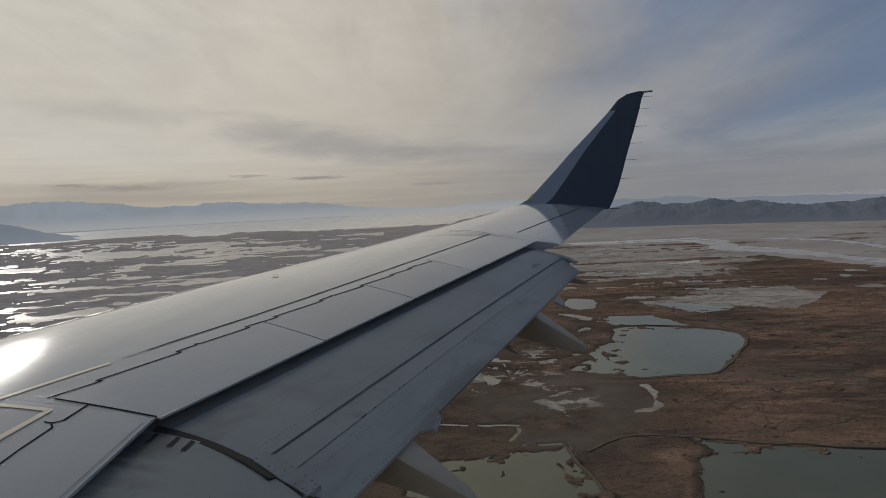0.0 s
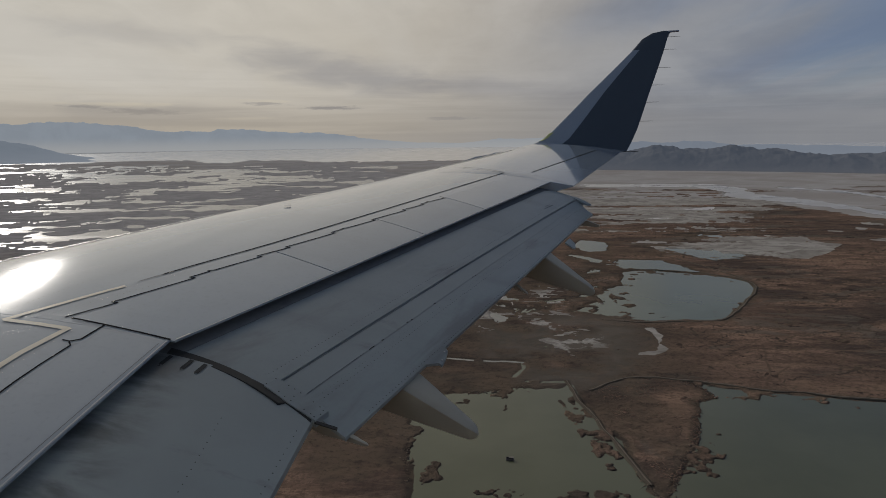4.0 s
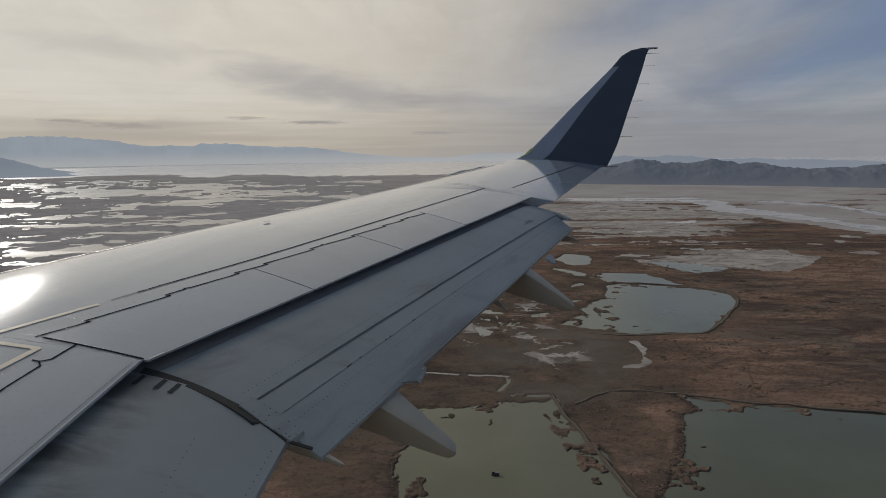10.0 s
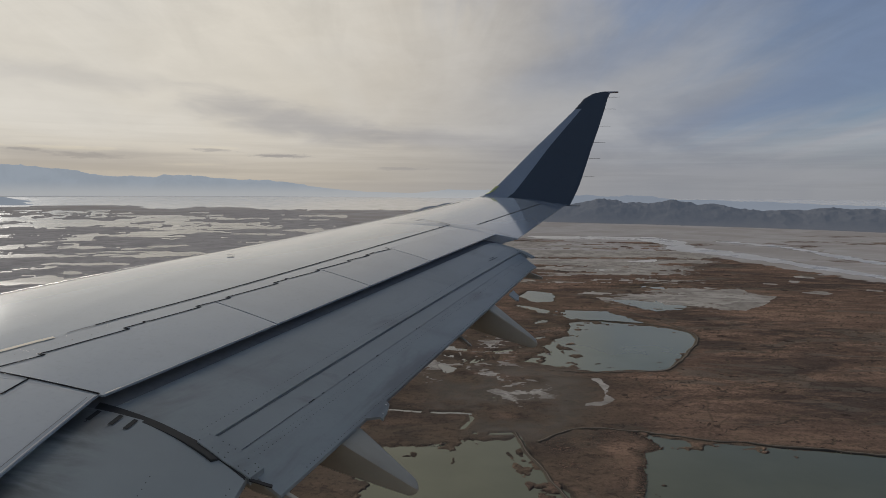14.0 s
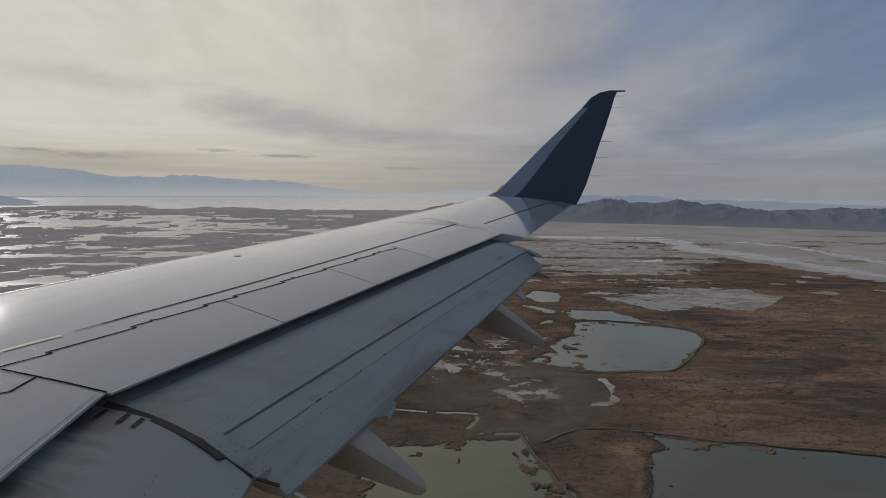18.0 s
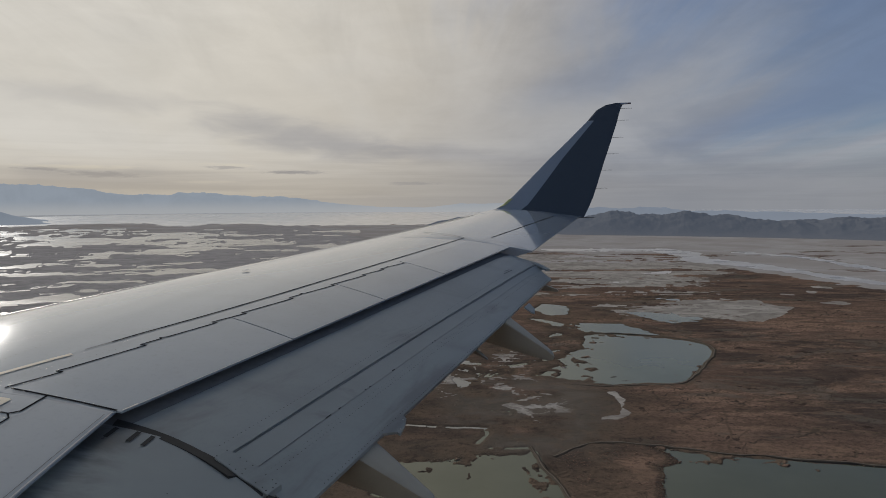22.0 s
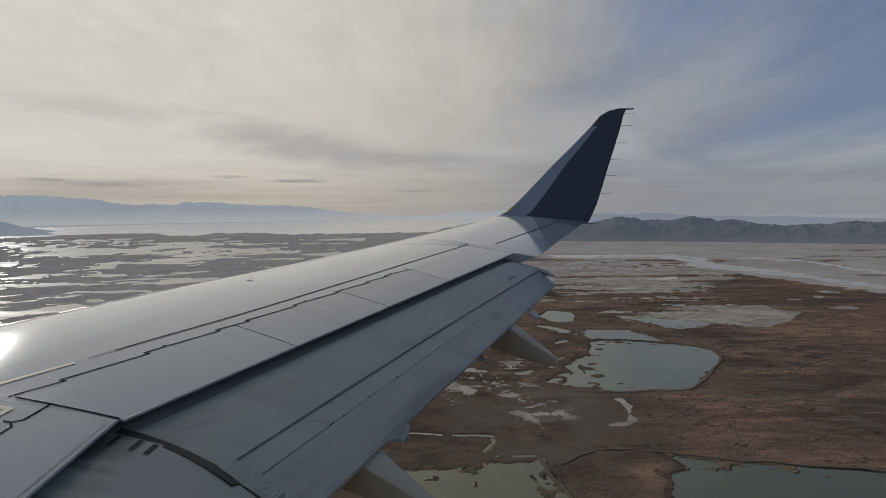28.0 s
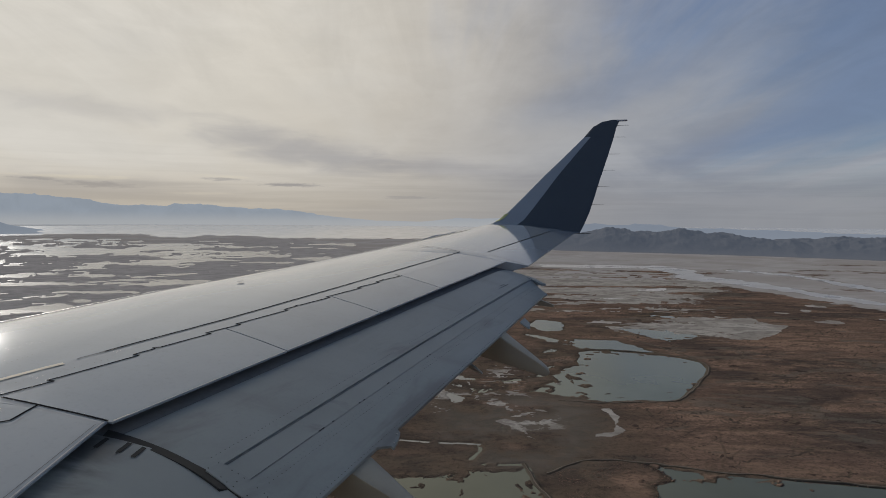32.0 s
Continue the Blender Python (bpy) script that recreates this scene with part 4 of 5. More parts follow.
def z_top(x, y):
    """Upper surface of the wing."""
    ye = max(y, 1.6)
    long = x_hinge(ye) - x_lead(ye)
    u = (x_hinge(ye) - x) / long
    if u >= 0:
        z = z_hinge(y) + long * ((0.14 + 0.004 * max(0.0, y - 5.0)) * u - 0.155 * u * u)
        if 5.5 < y < 10.4:
            z -= 0.035 * math.sin(math.pi * (y - 5.5) / 4.9) * u
        if u > 0.72:
            z -= 0.09 * long * (1 - math.sqrt(max(0.0, 1 - ((min(u, 1.0) - 0.72) / 0.28) ** 2)))
        return z
    d = x - x_hinge(ye)
    return z_hinge(y) - 0.14 * d - 0.05 * d * d


def z_flap(x, y):
    d = x - x_spoiler(y)
    gap = 0.068 - 0.0075 * max(0.0, y - 3.2) * max(0.0, 1 - max(0.0, d) / 0.5)
    return z_top(x_spoiler(y), y) - gap - 0.195 * d - 0.06 * d * d - 0.3 * max(0.0, y - 7.25) ** 2


def z_inner_flap(x, y):
    d = x - x_inner(y)
    return z_top(x_inner(y), y) - 0.062 - 0.195 * d - 0.07 * d * d


airliner = new("airliner")
airliner.location = (0, 2, EYE - 1.6)
tagged(airliner, "grey airliner wing with dark navy winglet, flaps partly lowered", "airplane")


def piece(name, vf, mat, parent=None, label="", smooth=True):
    ob = link(name, vf[0], vf[1], mat, parent or airliner, label, smooth)
    return smooth_by_angle(ob) if smooth else ob


def wing_skin():
    """Fixed wing: nose, top and underside; open at the back where the flaps come out."""
    us = [0, .06, .14, .24, .36, .5, .62, .74, .82, .88, .92, .95, .97, .985, .995, 1.0]
    ys = [-1.2, 0.0, 0.8, 1.6, 2.2, 2.7, 3.1, Y_KINK - 0.004, Y_KINK + 0.004] + [3.4 + 0.3 * i for i in range(15)] + [Y_FLAP_END + 0.05, Y_FLAP_END + 0.06] + [7.9 + 0.3 * i for i in range(9)]
    verts, faces, w = [], [], 0
    for y in ys:
        back = x_inner(y) if y < Y_KINK else (x_hinge(y) - 0.004 if y < Y_FLAP_END + 0.055 else x_tip_trail(y))
        lead = x_lead(max(y, 1.6))
        ring = []
        for u in us:
            x = back + (lead - back) * u
            ring.append((x, y, z_top(x, y)))
        nose = ring[-1]
        deep = 0.10 * (x_hinge(y) - x_lead(y))
        for u in reversed(us[:-1]):
            x = back + (lead - back) * u
            close = 1.0 if y < Y_FLAP_END + 0.055 else min(1.0, u * 2.2 + 0.06)
            f = math.sqrt(max(0.0, 1 - u ** 6)) * min(1.0, u / (0.06 if y > Y_KINK else 0.45))
            full = min(z_top(x, y) - 0.012, nose[2]) - deep * 1.5
            if u < 0.5:
                ring.append((x, y, (z_top(x, y) - 0.010) * (1 - f * close) + full * f * close))
            else:
                ring.append((x, y, nose[2] * (1 - f) + full * f))
        w = len(ring)
        verts += ring
    for j in range(len(ys) - 1):
        for i in range(w):
            a, b = j * w + i, j * w + (i + 1) % w
            faces.append((a, a + w, b + w, b))
    faces.append(tuple(range(w)))
    faces.append(tuple(reversed(range((len(ys) - 1) * w, len(ys) * w))))
    return verts, faces


skin = piece("wing_skin", wing_skin(), WING, label="grey painted wing skin with a worn bright leading edge")

# spoilers and the fixed rear panel outboard of them
SEAMS = [Y_KINK - 0.008, 4.45, 5.45, 6.39, Y_FLAP_END]      # at the hinge line
LEANS = [0.0, 0.18, 0.18, 0.18, 0.0]                        # how far each runs inboard to the rear edge
for k, (a, b) in enumerate(zip(SEAMS, SEAMS[1:])):
    g, fixed = 0.0045, k == 3

    def front(y):
        return x_hinge(y) - 0.003

    piece("rear_panel" if fixed else "spoiler", slab(front, lambda y: x_spoiler(y) + 0.002 + 0.002 * (y - 3.1), a + g, b + (0.048 if fixed else -g), z_top, 0.009, 5, 8, lean0=LEANS[k], lean1=LEANS[k + 1]), WING if fixed else SPOILER)

# worn bright rims along the rear edges
ends = [y - lean for y, lean in zip(SEAMS, LEANS)]
for a, b in zip(ends, ends[1:]):
    piece("edge_trim", strip([(x_spoiler(a + 0.012) - 0.002 + 0.002 * (a - 3.1), a + 0.012), (x_spoiler(b - 0.012) - 0.002 + 0.002 * (b - 3.1), b - 0.012)], 0.007, z_top, 0.0025), TRIM, smooth=False)
piece("edge_trim", strip([(x_inner(0.3) - 0.006, 0.3), (x_inner(3.13) - 0.006, 3.13)], 0.006, z_top, 0.003), TRIM, smooth=False)
piece("edge_trim", strip([(x_inner(0.3) - 0.026, 0.3), (x_inner(3.10) - 0.026, 3.10)], 0.003, z_top, 0.003), SOFT_SEAM, smooth=False)

# cove: dark structure under the spoilers, ahead of the flap
piece("flap_cove", slab(lambda y: x_hinge(y) - 0.05, lambda y: x_spoiler(y) - 0.24, Y_KINK, Y_FLAP_END, lambda x, y: z_top(x, y) - 0.022, 0.20), COVE)
piece("flap_cove", slab(lambda y: x_inner(y) - 0.5, lambda y: x_inner(y) - 0.24, 0.2, Y_KINK, lambda x, y: z_top(x, y) - 0.022, 0.20), COVE)


def y_seal(x):
    """The curved joint between the inboard and the outboard flap."""
    s = max(0.0, (x + 1.53) / 0.77)
    return max(2.87, 3.132 - 0.03 * s - 0.21 * s ** 2.5)


US = [0, .05, .1, .16, .23, .32, .45, .6, .8, 1]


def x_inner_trail(y):
    return -0.79 + 0.09 * (y - 2.88)


def z_aft(x, y):
    droop = 0.35 * max(0.0, y - 6.9) ** 2 * min(1.0, max(0.0, (x - x_step(y)) / 0.33))
    return z_flap(x, y) - 0.011 - droop


flap_main = piece("outboard_flap", slab(lambda y: x_spoiler(y) - 0.25, x_step, 3.13, Y_FLAP_END - 0.03, z_flap, 0.006, xs=US, ny=24, lean0=lambda u: 3.13 - y_seal(-1.78 + 0.76 * u)), FLAP,
                  label="lowered grey outboard flap with soot streaks")
aft = piece("aft_flap", slab(lambda y: x_step(y) - 0.06, x_trail, 3.12, Y_FLAP_END - 0.08, z_aft, 0.018, xs=US, ny=24, lean0=0.24, lean1=0.40), FLAP, flap_main)
# dark strip that paints in the shade below the spoilers' rear edge
piece("flap_nose", slab(lambda y: x_spoiler(y) - 0.20, lambda y: x_spoiler(y) + 0.020 + 0.0075 * (y - 3.1), 3.12, Y_FLAP_END - 0.05, lambda x, y: z_flap(x, y) + 0.002, 0.001, 6, 24, lean0=0.08), NOSE, flap_main, "dark front edge of the flap, shade under the spoilers painted in")


def cover_plate():
    """The riveted plate that closes the outboard flap's inner end, proud of the flap."""
    rim = [(-1.005, 3.121), (-0.935, 3.096), (-0.87, 3.069), (-0.80, 3.029), (-0.73, 2.986), (-0.771, 2.898), (-0.842, 2.931), (-0.912, 2.962), (-0.98, 3.003), (-1.049, 3.041)]
    k = len(rim)
    verts = [(x, y, z_flap(x, y) + 0.014) for x, y in rim] + [(x, y, z_flap(x, y) - 0.02) for x, y in rim]
    faces = [(i, 9 - i, 8 - i, i + 1) for i in range(4)] + [(i, i + 1, k + i + 1, k + i) for i in range(k - 1)] + [(k - 1, 0, k, 2 * k - 1)]
    plate = piece("end_plate", (verts, faces), FLAP, flap_main, smooth=False)
    holes = []
    for i in range(4):
        for (xa, ya), (xb, yb), f in ((rim[i], rim[i + 1], 0.16), (rim[9 - i], rim[8 - i], 0.16)):
            xm, ym = (rim[i][0] + rim[9 - i][0]) / 2, (rim[i][1] + rim[9 - i][1]) / 2
            holes += [(xa + (xm - xa) * 2 * f, ya + (ym - ya) * 2 * f)]
            if i % 2:
                holes += [((xa + xb) / 2 + (xm - xa) * 0.3, (ya + yb) / 2 + (ym - ya) * 0.3)]
    holes += [(-0.752, 2.975), (-0.782, 2.917), (-0.758, 2.945), (-0.90, 3.015)]
    piece("rivets", dots(holes, 0.0034, lambda x, y: z_flap(x, y) + 0.014, 0.003), RIVET, plate, smooth=False)["kind"] = "stuff"


cover_plate()
# the narrow plate at its outer end
verts = [(x, y, z_flap(x, y) + h) for h in (0.004, -0.014) for x, y in ((0.985, 7.46), (1.035, 7.588), (1.11, 7.51), (1.180, 7.40), (1.128, 7.33), (1.06, 7.41))]
piece("end_plate", (verts, [(0, 5, 2, 1), (5, 4, 3, 2), (6, 7, 8, 11), (8, 9, 10, 11)] + [(i, (i + 1) % 6, 6 + (i + 1) % 6, 6 + i) for i in range(6)]), FLAP, flap_main, smooth=False)
piece("end_bracket", slab(lambda y: -0.775, lambda y: -0.672, 2.890, 2.906, lambda x, y: z_flap(x, y) + 0.008, 0.006, 2, 2), RUBBER, flap_main, smooth=False)
# soot band; also puts in the shade behind the main flap's edge
piece("aft_flap_nose", slab(lambda y: x_step(y) + 0.002, lambda y: x_step(y) + (x_trail(y) - x_step(y)) * 0.33, 3.105, Y_FLAP_END - 0.10, lambda x, y: z_aft(x, y) + 0.0022, 0.001, 6, 24, lean0=0.035), SOOTY, aft, "sooty front band of the aft flap, shade behind the step put in")
inner_flap = piece("inboard_flap", slab(lambda y: x_inner(y) - 0.25, x_inner_trail, 0.1, 3.125, z_inner_flap, 0.03, xs=US, ny=16, lean1=lambda u: 3.13 - y_seal(-1.82 + 1.03 * u)), SOOTY,
                   label="lowered grey inboard flap with black index marks")


# ---- winglet ----
def winglet_stations():
    """From the wing tip round the bend and up: y, leading x, trailing x, lean, thickness."""
    rows = [(10.00, 0.215, 1.96, 0, 0.15), (10.38, 0.49, 2.115, 3, 0.13), (10.50, 0.62, 2.165, 12, 0.115), (10.57, 0.77, 2.205, 38, 0.10), (10.64, 0.945, 2.28, 56, 0.09),
            (10.74, 1.13, 2.385, 61.2, 0.085), (10.88, 1.395, 2.50, 61.2, 0.08), (11.04, 1.69, 2.62, 61.2, 0.07), (11.22, 2.045, 2.765, 61.2, 0.06), (11.41, 2.41, 2.91, 61.2, 0.05),
            (11.515, 2.585, 2.98, 61.2, 0.04), (11.565, 2.74, 3.03, 61.2, 0.03), (11.588, 2.92, 3.06, 61.2, 0.012)]
    out, z = [], z_hinge(10.0) - 0.005
    for i, (y, xa, xb, lean, thick) in enumerate(rows):
        if i:
            z += (y - rows[i - 1][0]) * math.tan(radians((lean + rows[i - 1][3]) / 2)) + (0.02 if i == 1 else 0)
        out.append((y, z, xa, xb, radians(lean), thick))
    return out


WL = winglet_stations()


def winglet_point(k, c, side):
    """On station k, at chord c from the leading edge, on the inner (+1) or outer (-1) face."""
    y, z, xa, xb, lean, thick = WL[k]
    half = thick * 0.5 * (2.97 * math.sqrt(c) - 1.26 * c - 3.52 * c * c + 2.84 * c ** 3 - 1.03 * c ** 4) * 0.98
    droop = -0.055 * (1 - math.sin(lean)) * (xb - xa) * c
    droop -= {2: 0.02, 3: 0.075, 4: 0.05, 5: 0.02}.get(k, 0.0) * c
    x, h = xa + (xb - xa) * c, z + math.cos(lean) * half * side + droop
    keep = (1.0, 0.75, 0.3)[k] if k < 3 else 0.0          # runs on from the wing's own surface
    h = h * (1 - keep) + (z_top(x, min(y, 10.3)) - (0.0 if side > 0 else thick * 0.8 * math.sin(math.pi * min(1.0, c * 0.9 + 0.1)))) * keep
    return (x, y - math.sin(lean) * half * side, h)


def winglet_shell(k0, k1, c0, c1):
    """The part of the winglet between two stations; c0 and c1 give the chord range by station."""
    n, verts, faces = 8, [], []
    for k in range(k0, k1 + 1):
        cs = [c0(k) + (c1(k) - c0(k)) * (i / n) ** (1.6 if c0(k) == 0 else 1) for i in range(n + 1)]
        ring = [winglet_point(k, c, 1) for c in reversed(cs)] + [winglet_point(k, c, -1) for c in cs]
        verts += ring
    w = 2 * (n + 1)
    for k in range(k1 - k0):
        for i in range(w):
            a, b = k * w + i, k * w + (i + 1) % w
            faces.append((a, b, b + w, a + w))
    faces.append(tuple(reversed(range(w))))
    faces.append(tuple(range((k1 - k0) * w, (k1 - k0 + 1) * w)))
    return verts, faces


def edge_share(k):
    return (0.312, 0.288, 0.275, 0.265, 0.248, 0.232, 0.225)[k - 3]


piece("wing_tip", winglet_shell(0, 3, lambda k: 0, lambda k: 1), WING, label="grey wing tip bending up into the winglet")
fin = piece("winglet", winglet_shell(3, 9, edge_share, lambda k: 1), NAVY, label="dark navy blue winglet")
piece("winglet_cap", winglet_shell(9, 12, lambda k: 0, lambda k: 1), NAVY, fin)
piece("leading_edge", winglet_shell(3, 9, lambda k: 0, edge_share), WING, fin, "plain grey leading edge of the winglet")


def rod(a, b, r0, r1, n=6):
    a, b = Vector(a), Vector(b)
    d = (b - a).normalized()
    s = d.orthogonal().normalized()
    t = d.cross(s)
    verts = []
    for p, r in ((a, r0), (b, r1)):
        verts += [tuple(p + s * r * math.cos(i * 2 * math.pi / n) + t * r * math.sin(i * 2 * math.pi / n)) for i in range(n)]
    faces = [(i, (i + 1) % n, n + (i + 1) % n, n + i) for i in range(n)] + [tuple(reversed(range(n))), tuple(range(n, 2 * n))]
    return verts, faces


def trail_at(f):
    k = min(int(f), len(WL) - 2)
    p, q = Vector(winglet_point(k, 1, 1)), Vector(winglet_point(k + 1, 1, 1))
    return p + (q - p) * (f - k)


for f in (5.47, 6.5, 7.37, 8.2, 9.1, 10.4):
    p = trail_at(f)
    piece("static_wick", rod(p - Vector((0.02, 0, 0)), p + Vector((0.19, 0, 0.004)), 0.0032, 0.0018), RUBBER, fin)
top = trail_at(12)
piece("tip_lamp", rod(top - Vector((0.06, 0, 0.012)), top + Vector((0.12, 0, -0.004)), 0.018, 0.014, 10), STEEL, fin)
for f in (1.0, 1.7, 2.4):
    p = trail_at(f)
    piece("static_wick", rod(p - Vector((0.02, 0, 0)), p + Vector((0.19, 0, 0.0)), 0.0032, 0.0018), RUBBER)


def lens():
    verts, faces, n = [], [], 8
    for i in range(n + 1):
        k = 3.55 + 1.0 * i / n
        a = int(k)
        f = k - a
        for c in (0.0, 0.02, 0.05):
            p, q = Vector(winglet_point(a, c, 1)), Vector(winglet_point(a + 1, c, 1))
            verts.append(tuple(p + (q - p) * f + Vector((-0.006, -0.006, 0.006))))
    for i in range(n):
        for j in range(2):
            a = i * 3 + j
            faces.append((a, a + 1, a + 4, a + 3))
    return verts, faces


piece("navigation_lamp", lens(), LAMP_GLASS, fin, "yellow-green glass of the tip lamp")

# ---- seams, markings and rivets on the wing ----


def seam(points, width=0.010, zfun=z_top, mat=SEAM, name="panel_seam", lift=0.003, parent=None):
    return piece(name, strip(points, width, zfun, lift), mat, parent, smooth=False)


seam([(-1.979, 3.705), (-1.897, 3.847)], 0.006, mat=SOFT_SEAM)
seam([(-1.897, 3.847), (-1.806, 4.01), (-1.598, 4.361), (-1.482, 4.56), (-1.243, 4.99), (-0.924, 5.58), (0.25, 7.78)], 0.012)
seam([(0.25, 7.78), (0.10, 7.88), (-0.05, 7.95), (-0.22, 8.02)], 0.012, lift=0.007)
# the spoilers' hinge line, which jogs round each hinge
line = [(x_hinge(3.19) - 0.02, 3.19)]
for y, long in ((3.42, 0.05), (3.86, 0.12), (4.33, 0.05), (4.56, 0.05), (4.98, 0.12), (5.42, 0.05), (5.80, 0.05), (6.05, 0.10)):
    line += [(x_hinge(y) + 0.008, y), (x_hinge(y) - 0.026, y - 0.004), (x_hinge(y + long) - 0.016, y + long)]
    if long > 0.08:
        line += [(x_hinge(y + long) - 0.034, y + long + 0.004), (x_hinge(y + long + 0.03) - 0.014, y + long + 0.03)]
line.append((x_hinge(6.36) + 0.01, 6.36))
line.append((x_hinge(6.40) - 0.06, 6.40))
verts, faces = [], []
for a, b in zip(line, line[1:]):
    v, f = strip([a, b], 0.010, z_top, 0.0022)
    faces += [tuple(k + len(verts) for k in q) for q in f]
    verts += v
piece("hinge_line", (verts, faces), SEAM, smooth=False)
seam([(0.58, 7.98), (1.10, 8.98), (1.66, 10.05)], 0.011)
seam([(0.60, 7.86), (0.80, 7.78), (1.03, 7.69)], 0.005, mat=SOFT_SEAM)
seam([(-2.062, 3.190), (-1.881, 3.174), (-1.54, 3.146)], 0.013, lift=0.004)
seam([(-1.883, 3.172), (-1.912, 3.013), (-1.948, 2.98), (-1.985, 2.982)], 0.011)
seam([(-1.948, 2.975), (-1.925, 2.948), (-1.953, 2.773), (-1.971, 2.618), (-2.00, 2.2), (-2.02, 1.8)], 0.009)
seam([(-2.342, 3.085), (-2.062, 3.553), (-2.010, 3.630)], 0.026, mat=CREAM, name="walkway_line")
seam([(-2.335, 3.090), (-2.015, 3.087)], 0.030, mat=CREAM, name="walkway_line")
seam([(-2.018, 3.097), (-2.082, 2.828), (-2.109, 2.599), (-2.15, 2.2)], 0.030, mat=CREAM, name="walkway_line")


def bead_row(a, b, gap, zfun=z_top, parent=None, r=0.0032):
    p = piece("rivets", dots(row(a, b, gap), r, zfun, 0.004), RIVET, parent, smooth=False)
    tagged(p, kind="stuff")


def flap_line(u, a, b):
    """Points along the aft flap at a share u of its chord."""
    return [(x_step(y) + (x_trail(y) - x_step(y)) * u, y) for y in (a, b)]


seam([(x_step(y) + 0.006, y) for y in (3.12, 5.0, 7.5)], 0.005, z_aft, COVE, parent=flap_main, lift=0.003)
for y, long, back, wide in ((6.78, 0.20, 0.09, 0.007), (6.86, 0.10, 0.115, 0.005)):
    seam([(x_step(y) - back, y), (x_step(y + long) - back + 0.01, y + long)], wide, z_flap, SOFT_SEAM, "soot_mark", 0.003, flap_main)
for u, y, long in ((0.33, 3.60, 0.05), (0.33, 3.72, 0.02), (0.325, 3.985, 0.016), (0.33, 4.03, 0.018), (0.33, 4.30, 0.03), (0.33, 4.85, 0.015), (0.33, 4.89, 0.012)):
    seam(flap_line(u, y, y + long), 0.006, z_aft, RIVET, "soot_mark", 0.003, flap_main)
bead_row(*flap_line(0.965, 3.1, 7.4), 0.032, z_aft, flap_main, 0.0030)
bead_row(*flap_line(0.50, 3.1, 7.4), 0.032, z_aft, flap_main, 0.0026)
bead_row(*flap_line(0.44, 3.1, 5.6), 0.032, z_aft, flap_main, 0.0016)
bead_row((x_step(3.15) - 0.07, 3.15), (x_step(6.6) - 0.06, 6.6), 0.03, z_flap, flap_main, 0.0028)
seam(flap_line(0.33, 3.08, 3.55), 0.002, z_aft, SOFT_SEAM, parent=flap_main)
bead_row((x_inner_trail(2.8) - 0.035, 2.8), (x_inner_trail(1.0) - 0.035, 1.0), 0.04, z_inner_flap, inner_flap)
bead_row((-1.15, 2.75), (-1.15, 1.0), 0.04, z_inner_flap, inner_flap, 0.0028)
for x, y in ((-1.526, 3.112), (-1.423, 3.112), (-1.352, 3.102)):
    seam([(x, y), (x - 0.017, y - 0.085)], 0.022, z_inner_flap, RUBBER, "index_mark", 0.004, inner_flap)
# the numbers below the marks
for x, y, shape in ((-1.545, 3.022, [(-.5, 1), (.5, 1), (0, .1), (.5, -.6), (-.5, -1)]), (-1.443, 3.030, [(-.5, .6), (0, 1), (.5, .6), (-.5, -1), (.5, -1)]), (-1.373, 3.022, [(0, 1), (0, -1)])):
    seam([(x + 0.009 * a, y + 0.012 * b) for a, b in shape], 0.004, z_inner_flap, RUBBER, "numeral", 0.004, inner_flap)
seam([(x_hinge(y) + (x_lead(y) - x_hinge(y)) * 0.755, y) for y in (1.8, 3.5, 5.0, 6.5, 8.0, 9.4)], 0.005, lift=0.002, mat=SOFT_SEAM, name="nose_joint")
# rivet rows on the inner wing, their glints in the sun put into a light colour
glints = row((-2.72, 3.27), (-2.30, 3.93), 0.027) + row((-2.695, 3.255), (-2.275, 3.915), 0.027)
glints += row((-2.50, 3.218), (-2.44, 3.212), 0.016) + row((-2.40, 3.205), (-2.31, 3.197), 0.022) + row((-2.18, 3.20), (-2.08, 3.20), 0.02) + row((-2.45, 3.66), (-2.30, 3.585), 0.04) + row((-2.97, 3.935), (-2.82, 3.83), 0.05)
glints += row((-2.30, 2.90), (-2.17, 3.07), 0.019) + row((-2.27, 2.895), (-2.14, 3.06), 0.022) + row((-2.37, 2.965), (-2.28, 3.06), 0.045)
glints += row((-2.05, 3.225), (-1.98, 3.37), 0.022) + row((-1.99, 3.07), (-2.06, 2.60), 0.055) + row((-1.94, 2.94), (-1.955, 2.55), 0.09) + row((-2.30, 3.12), (-1.96, 3.66), 0.09) + row((-1.98, 3.195), (-1.66, 3.165), 0.045)
glints += [(-2.0 - 0.3 * random.random(), 3.1 + 0.16 * random.random()) for _ in range(26)] + [(-1.96 - 0.12 * random.random(), 3.40 + 0.06 * random.random()) for _ in range(10)] + [(-1.78 - 0.10 * random.random(), 3.84 + 0.07 * random.random()) for _ in range(12)]
piece("rivets", dots(glints, 0.0021, z_top, 0.004), GLINT, smooth=False)["kind"] = "stuff"
# pale strip along the nose, and the bright tab at the corner of the first spoiler
piece("nose_strip", strip([(x_hinge(y) + (x_lead(y) - x_hinge(y)) * 0.79, y) for y in (1.6, 3.0, 4.0, 5.0, 6.0, 7.0, 8.0, 9.0, 9.9)], 0.045, z_top, 0.004), BARE, label="bright bare metal nose strip")
piece("corner_tab", strip([(x_spoiler(3.16) - 0.004, 3.158), (x_spoiler(3.235) - 0.003, 3.235)], 0.006, z_top, 0.004), GLINT, smooth=False)
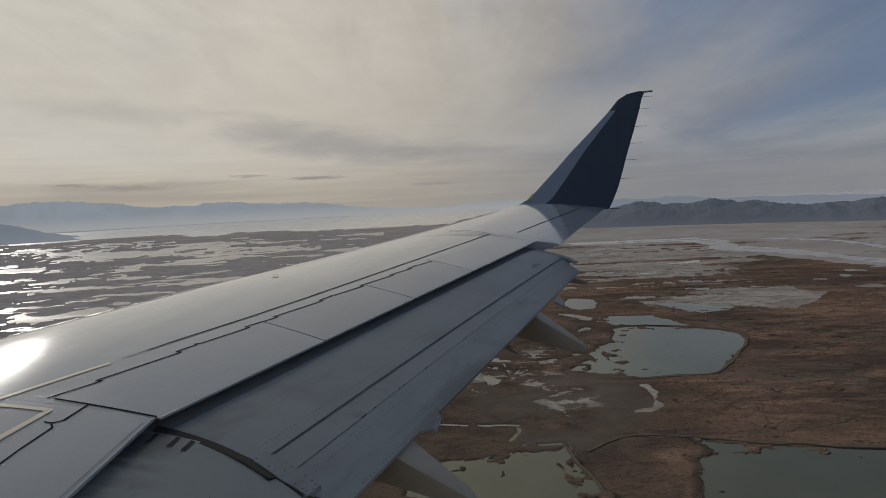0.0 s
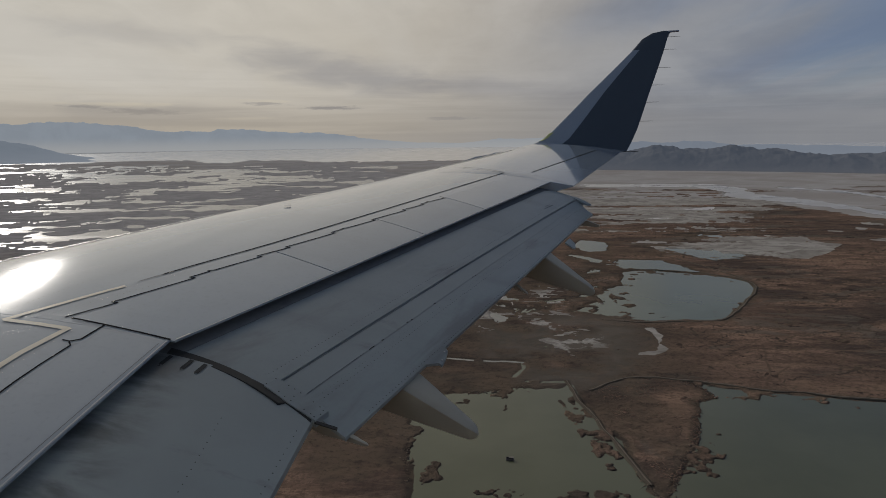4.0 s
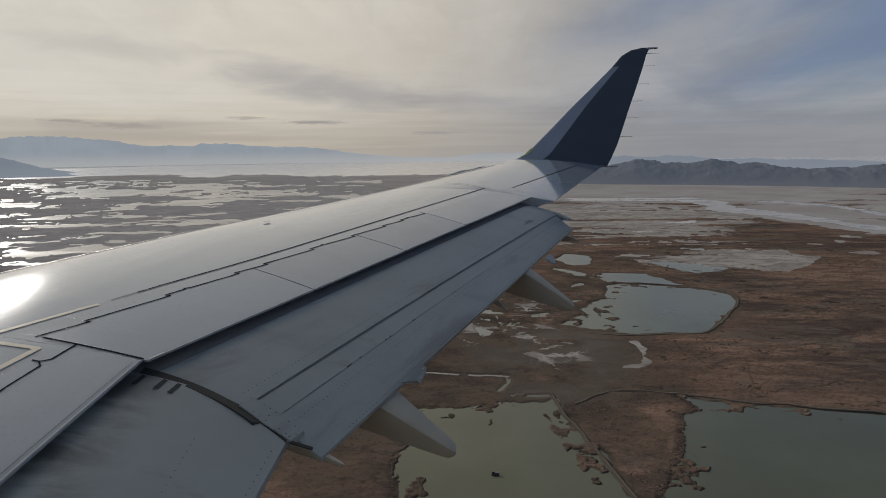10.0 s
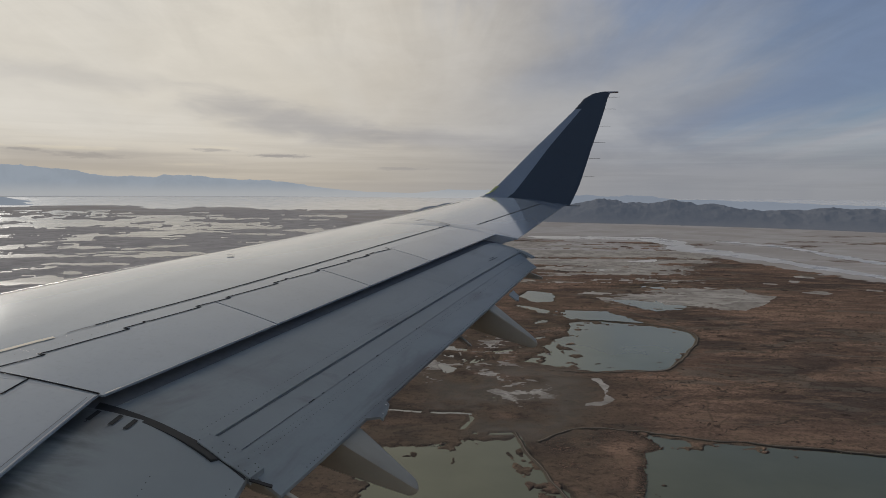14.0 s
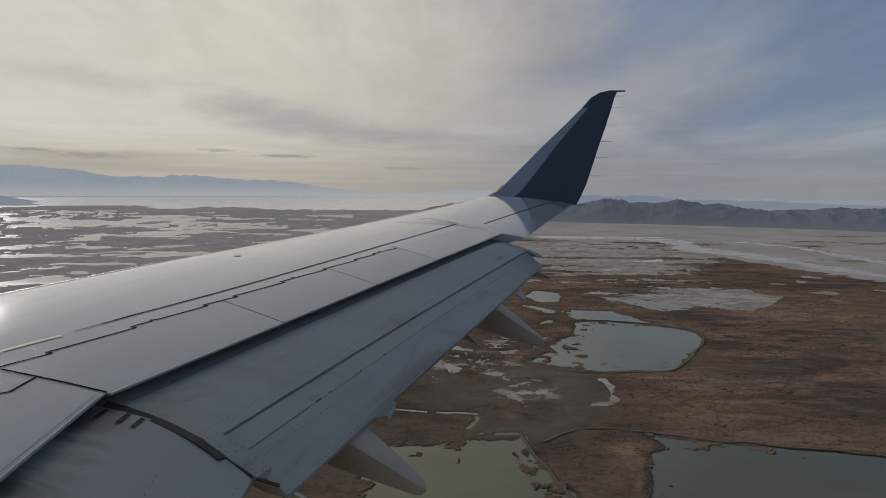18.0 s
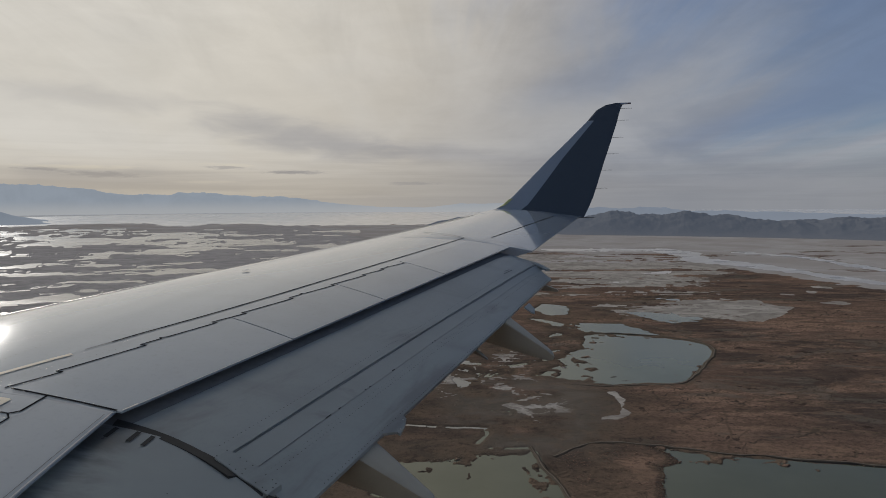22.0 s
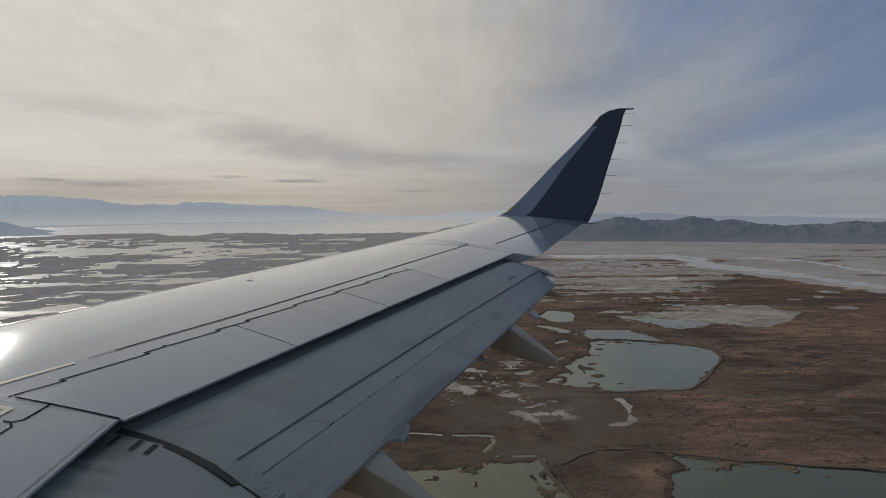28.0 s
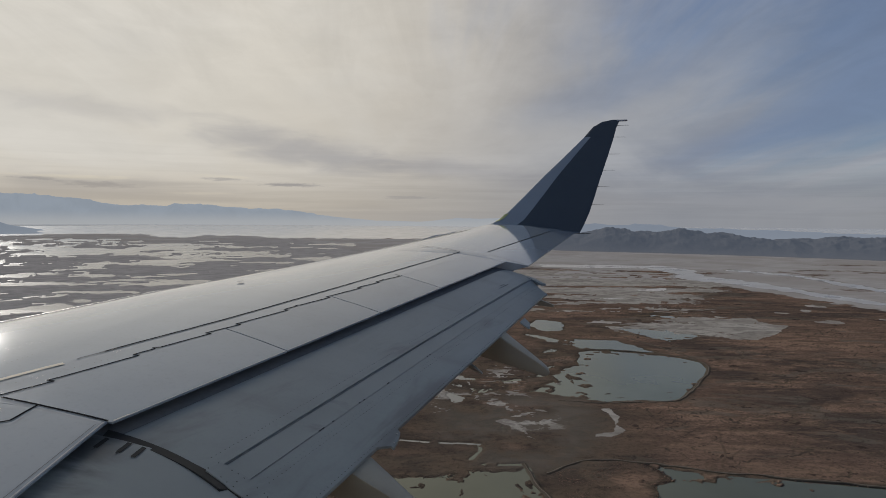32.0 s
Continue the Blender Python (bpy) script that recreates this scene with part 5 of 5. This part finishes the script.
piece("bolt_heads", dots(row((x_hinge(3.2) - 0.10, 3.22), (x_hinge(3.75) - 0.06, 3.75), 0.035) + row((x_hinge(3.1) - 0.30, 3.1), (x_hinge(3.7) - 0.42, 3.7), 0.03), 0.0028, z_top, 0.003), SOFT_SEAM, smooth=False)["kind"] = "stuff"
# the closing strip at the outboard flap's inner end
wall = [(-1.56 + 0.0275 * i, y_seal(-1.56 + 0.0275 * i)) for i in range(29)]
verts, faces = [], []
for i, (x, y) in enumerate(wall):
    z = z_flap(x, y + 0.03) - 0.001
    w = 0.022 + 0.044 * max(0.0, (i - 6) / 12) if i < 23 else 0.040
    over = max(0.008, 0.052 * (1 - (x + 1.53) / 0.48))         # the strip laps over the flap at its front end
    verts += [(x, y + over, z_flap(x, y + over) + 0.004), (x, y + 0.012 - w, z - 0.004), (x, y + 0.008 - w, z - 0.048)]
    if i:
        k = 3 * i
        faces += [(k - 3, k - 2, k + 1, k), (k - 2, k - 1, k + 2, k + 1)]
piece("end_seal", (verts, faces), RUBBER, flap_main, "black rubber end seal")
# lamp blister on the leading edge
piece("ice_probe", dots([(-1.66, 5.70)], 0.035, z_top, 0.012), STEEL, smooth=False)


SECTION = [(-0.88, 1.0), (-0.4, 1.05), (0.4, 1.05), (0.88, 1.0), (0.99, 0.88), (0.92, 0.2), (0.78, -0.45), (0.60, -0.90), (0.42, -1.0), (-0.42, -1.0), (-0.60, -0.90), (-0.78, -0.45), (-0.92, 0.2), (-0.99, 0.88)]


def fairing(a, b, wide, deep, label="", bolts=0, n=20, m=14):
    """Canoe-shaped flap track cover from a to its tail b: flat on top, flat flanks that draw in below, a rounded end."""
    verts, faces, heads = [], [], []
    a, b = Vector(a), Vector(b)
    side = Vector((a.y - b.y, b.x - a.x, 0)).normalized()

    def skin(t, q):
        k = 0.8 + 0.2 * math.sin(math.pi / 2 * t / 0.3) if t < 0.3 else 1 - 0.80 * ((t - 0.3) / 0.7) ** 1.05
        if t > 0.95:
            k *= math.sqrt(max(0.0, 1 - ((t - 0.95) / 0.052) ** 2))
        s, c = SECTION[q]
        return a + (b - a) * t + side * (wide * k * s) + Vector((0, 0, deep * k * c * (0.6 if c > 0 else 1.0)))

    for i in range(n + 1):
        t = 1 - (1 - i / n) ** 1.4
        verts += [tuple(skin(t, j)) for j in range(m)]
    for i in range(n):
        for j in range(m):
            g, h = i * m + j, i * m + (j + 1) % m
            faces.append((g, g + m, h + m, h))
    faces += [tuple(range(m)), tuple(reversed(range(n * m, (n + 1) * m)))]
    cover = piece("flap_fairing", (verts, faces), FAIRING, label=label)
    for i in range(bolts):
        f, t = 0.2 + 0.22 * i, 0.40 + 0.01 * i
        p = skin(t, 13).lerp(skin(t, 11), f)
        piece("bolt_head", rod(p + side * 0.004, p - side * 0.002, 0.0045, 0.004, 8), RIVET, cover, smooth=False)
    return cover


fairing((-0.94, 3.88, -1.24), (-0.030, 3.22, -1.512), 0.150, 0.192, "cream-grey flap track fairing with a rounded tail", 4)
fairing((0.11, 6.28, -0.957), (0.885, 5.3, -1.270), 0.090, 0.215, "cream-grey flap track fairing with a rounded tail", 3)
fairing((0.74, 7.36, -0.88), (1.235, 7.16, -1.0), 0.055, 0.075)
fairing((-0.86, 3.07, -1.37), (-0.525, 2.87, -1.41), 0.030, 0.04)
fairing((0.00, 5.62, -1.10), (0.340, 5.0, -1.215), 0.035, 0.045)


def hinge_plate(corners, bolts):
    """A flat lug behind the flap's rear edge, with its bolts."""
    k = len(corners)
    verts = [(x, y, z_aft(x, y) + 0.002) for x, y in corners] + [(x, y, z_aft(x, y) - 0.012) for x, y in corners]
    faces = [tuple(reversed(range(k))), tuple(range(k, 2 * k))] + [(i, (i + 1) % k, k + (i + 1) % k, k + i) for i in range(k)]
    lug = piece("hinge_plate", (verts, faces), FLAP, flap_main, smooth=False)
    for x, y in bolts:
        z = z_aft(x, y) + 0.002
        piece("bolt_head", rod((x, y, z - 0.002), (x, y, z + 0.004), 0.006, 0.005, 8), TRIM, lug, smooth=False)


hinge_plate([(-0.34, 3.60), (-0.252, 3.665), (-0.232, 3.655), (-0.214, 3.735), (-0.207, 3.815), (-0.232, 3.845)], [(-0.235, 3.70), (-0.225, 3.79)])
hinge_plate([(0.74, 6.06), (0.80, 5.99), (0.826, 6.0), (0.838, 6.10), (0.80, 6.2)], [(0.81, 6.06)])

# ---- cabin side round the window, which closes the place behind the camera ----


def fuselage():
    """A tube beside the wing with one open window at the seat."""
    r, cy, cz = 1.5, 0.12 - 1.5, -0.1
    xs = [-9.0, -8.6, -8.0, -7, -5, -3, -2, -1, -0.5, -0.19, 0.19, 0.5, 1, 2, 3, 5, 7, 8.6, 9.6, 10.2]
    taper = {-9.0: 0.05, -8.6: 0.55, -8.0: 0.85, 7: 0.92, 8.6: 0.72, 9.6: 0.45, 10.2: 0.05}
    half = math.asin(0.24 / r)
    base = math.asin(-cz / r)
    angs = [base - half, base + half] + [base + half + (2 * math.pi - 2 * half) * i / 40 for i in range(1, 40)]
    verts, faces = [], []
    for rr in (r, r - 0.05):
        for x in xs:
            k = taper.get(x, 1.0)
            verts += [(x, cy + rr * k * math.cos(a), cz + rr * k * math.sin(a)) for a in angs]
    n, m = len(angs), len(xs)
    off = n * m
    for i in range(m - 1):
        for j in range(n):
            if xs[i] == -0.19 and j == 0:
                continue
            a, b = i * n + j, i * n + (j + 1) % n
            faces.append((a, b, b + n, a + n))
            faces.append((off + a, off + a + n, off + b + n, off + b))
    i = xs.index(-0.19)
    hole = [i * n, i * n + 1, (i + 1) * n + 1, (i + 1) * n]
    for p, q in zip(hole, hole[1:] + hole[:1]):
        faces.append((p, q, off + q, off + p))
    return verts, faces


piece("fuselage", fuselage(), LINER, label="plain pale fuselage side with a window opening")
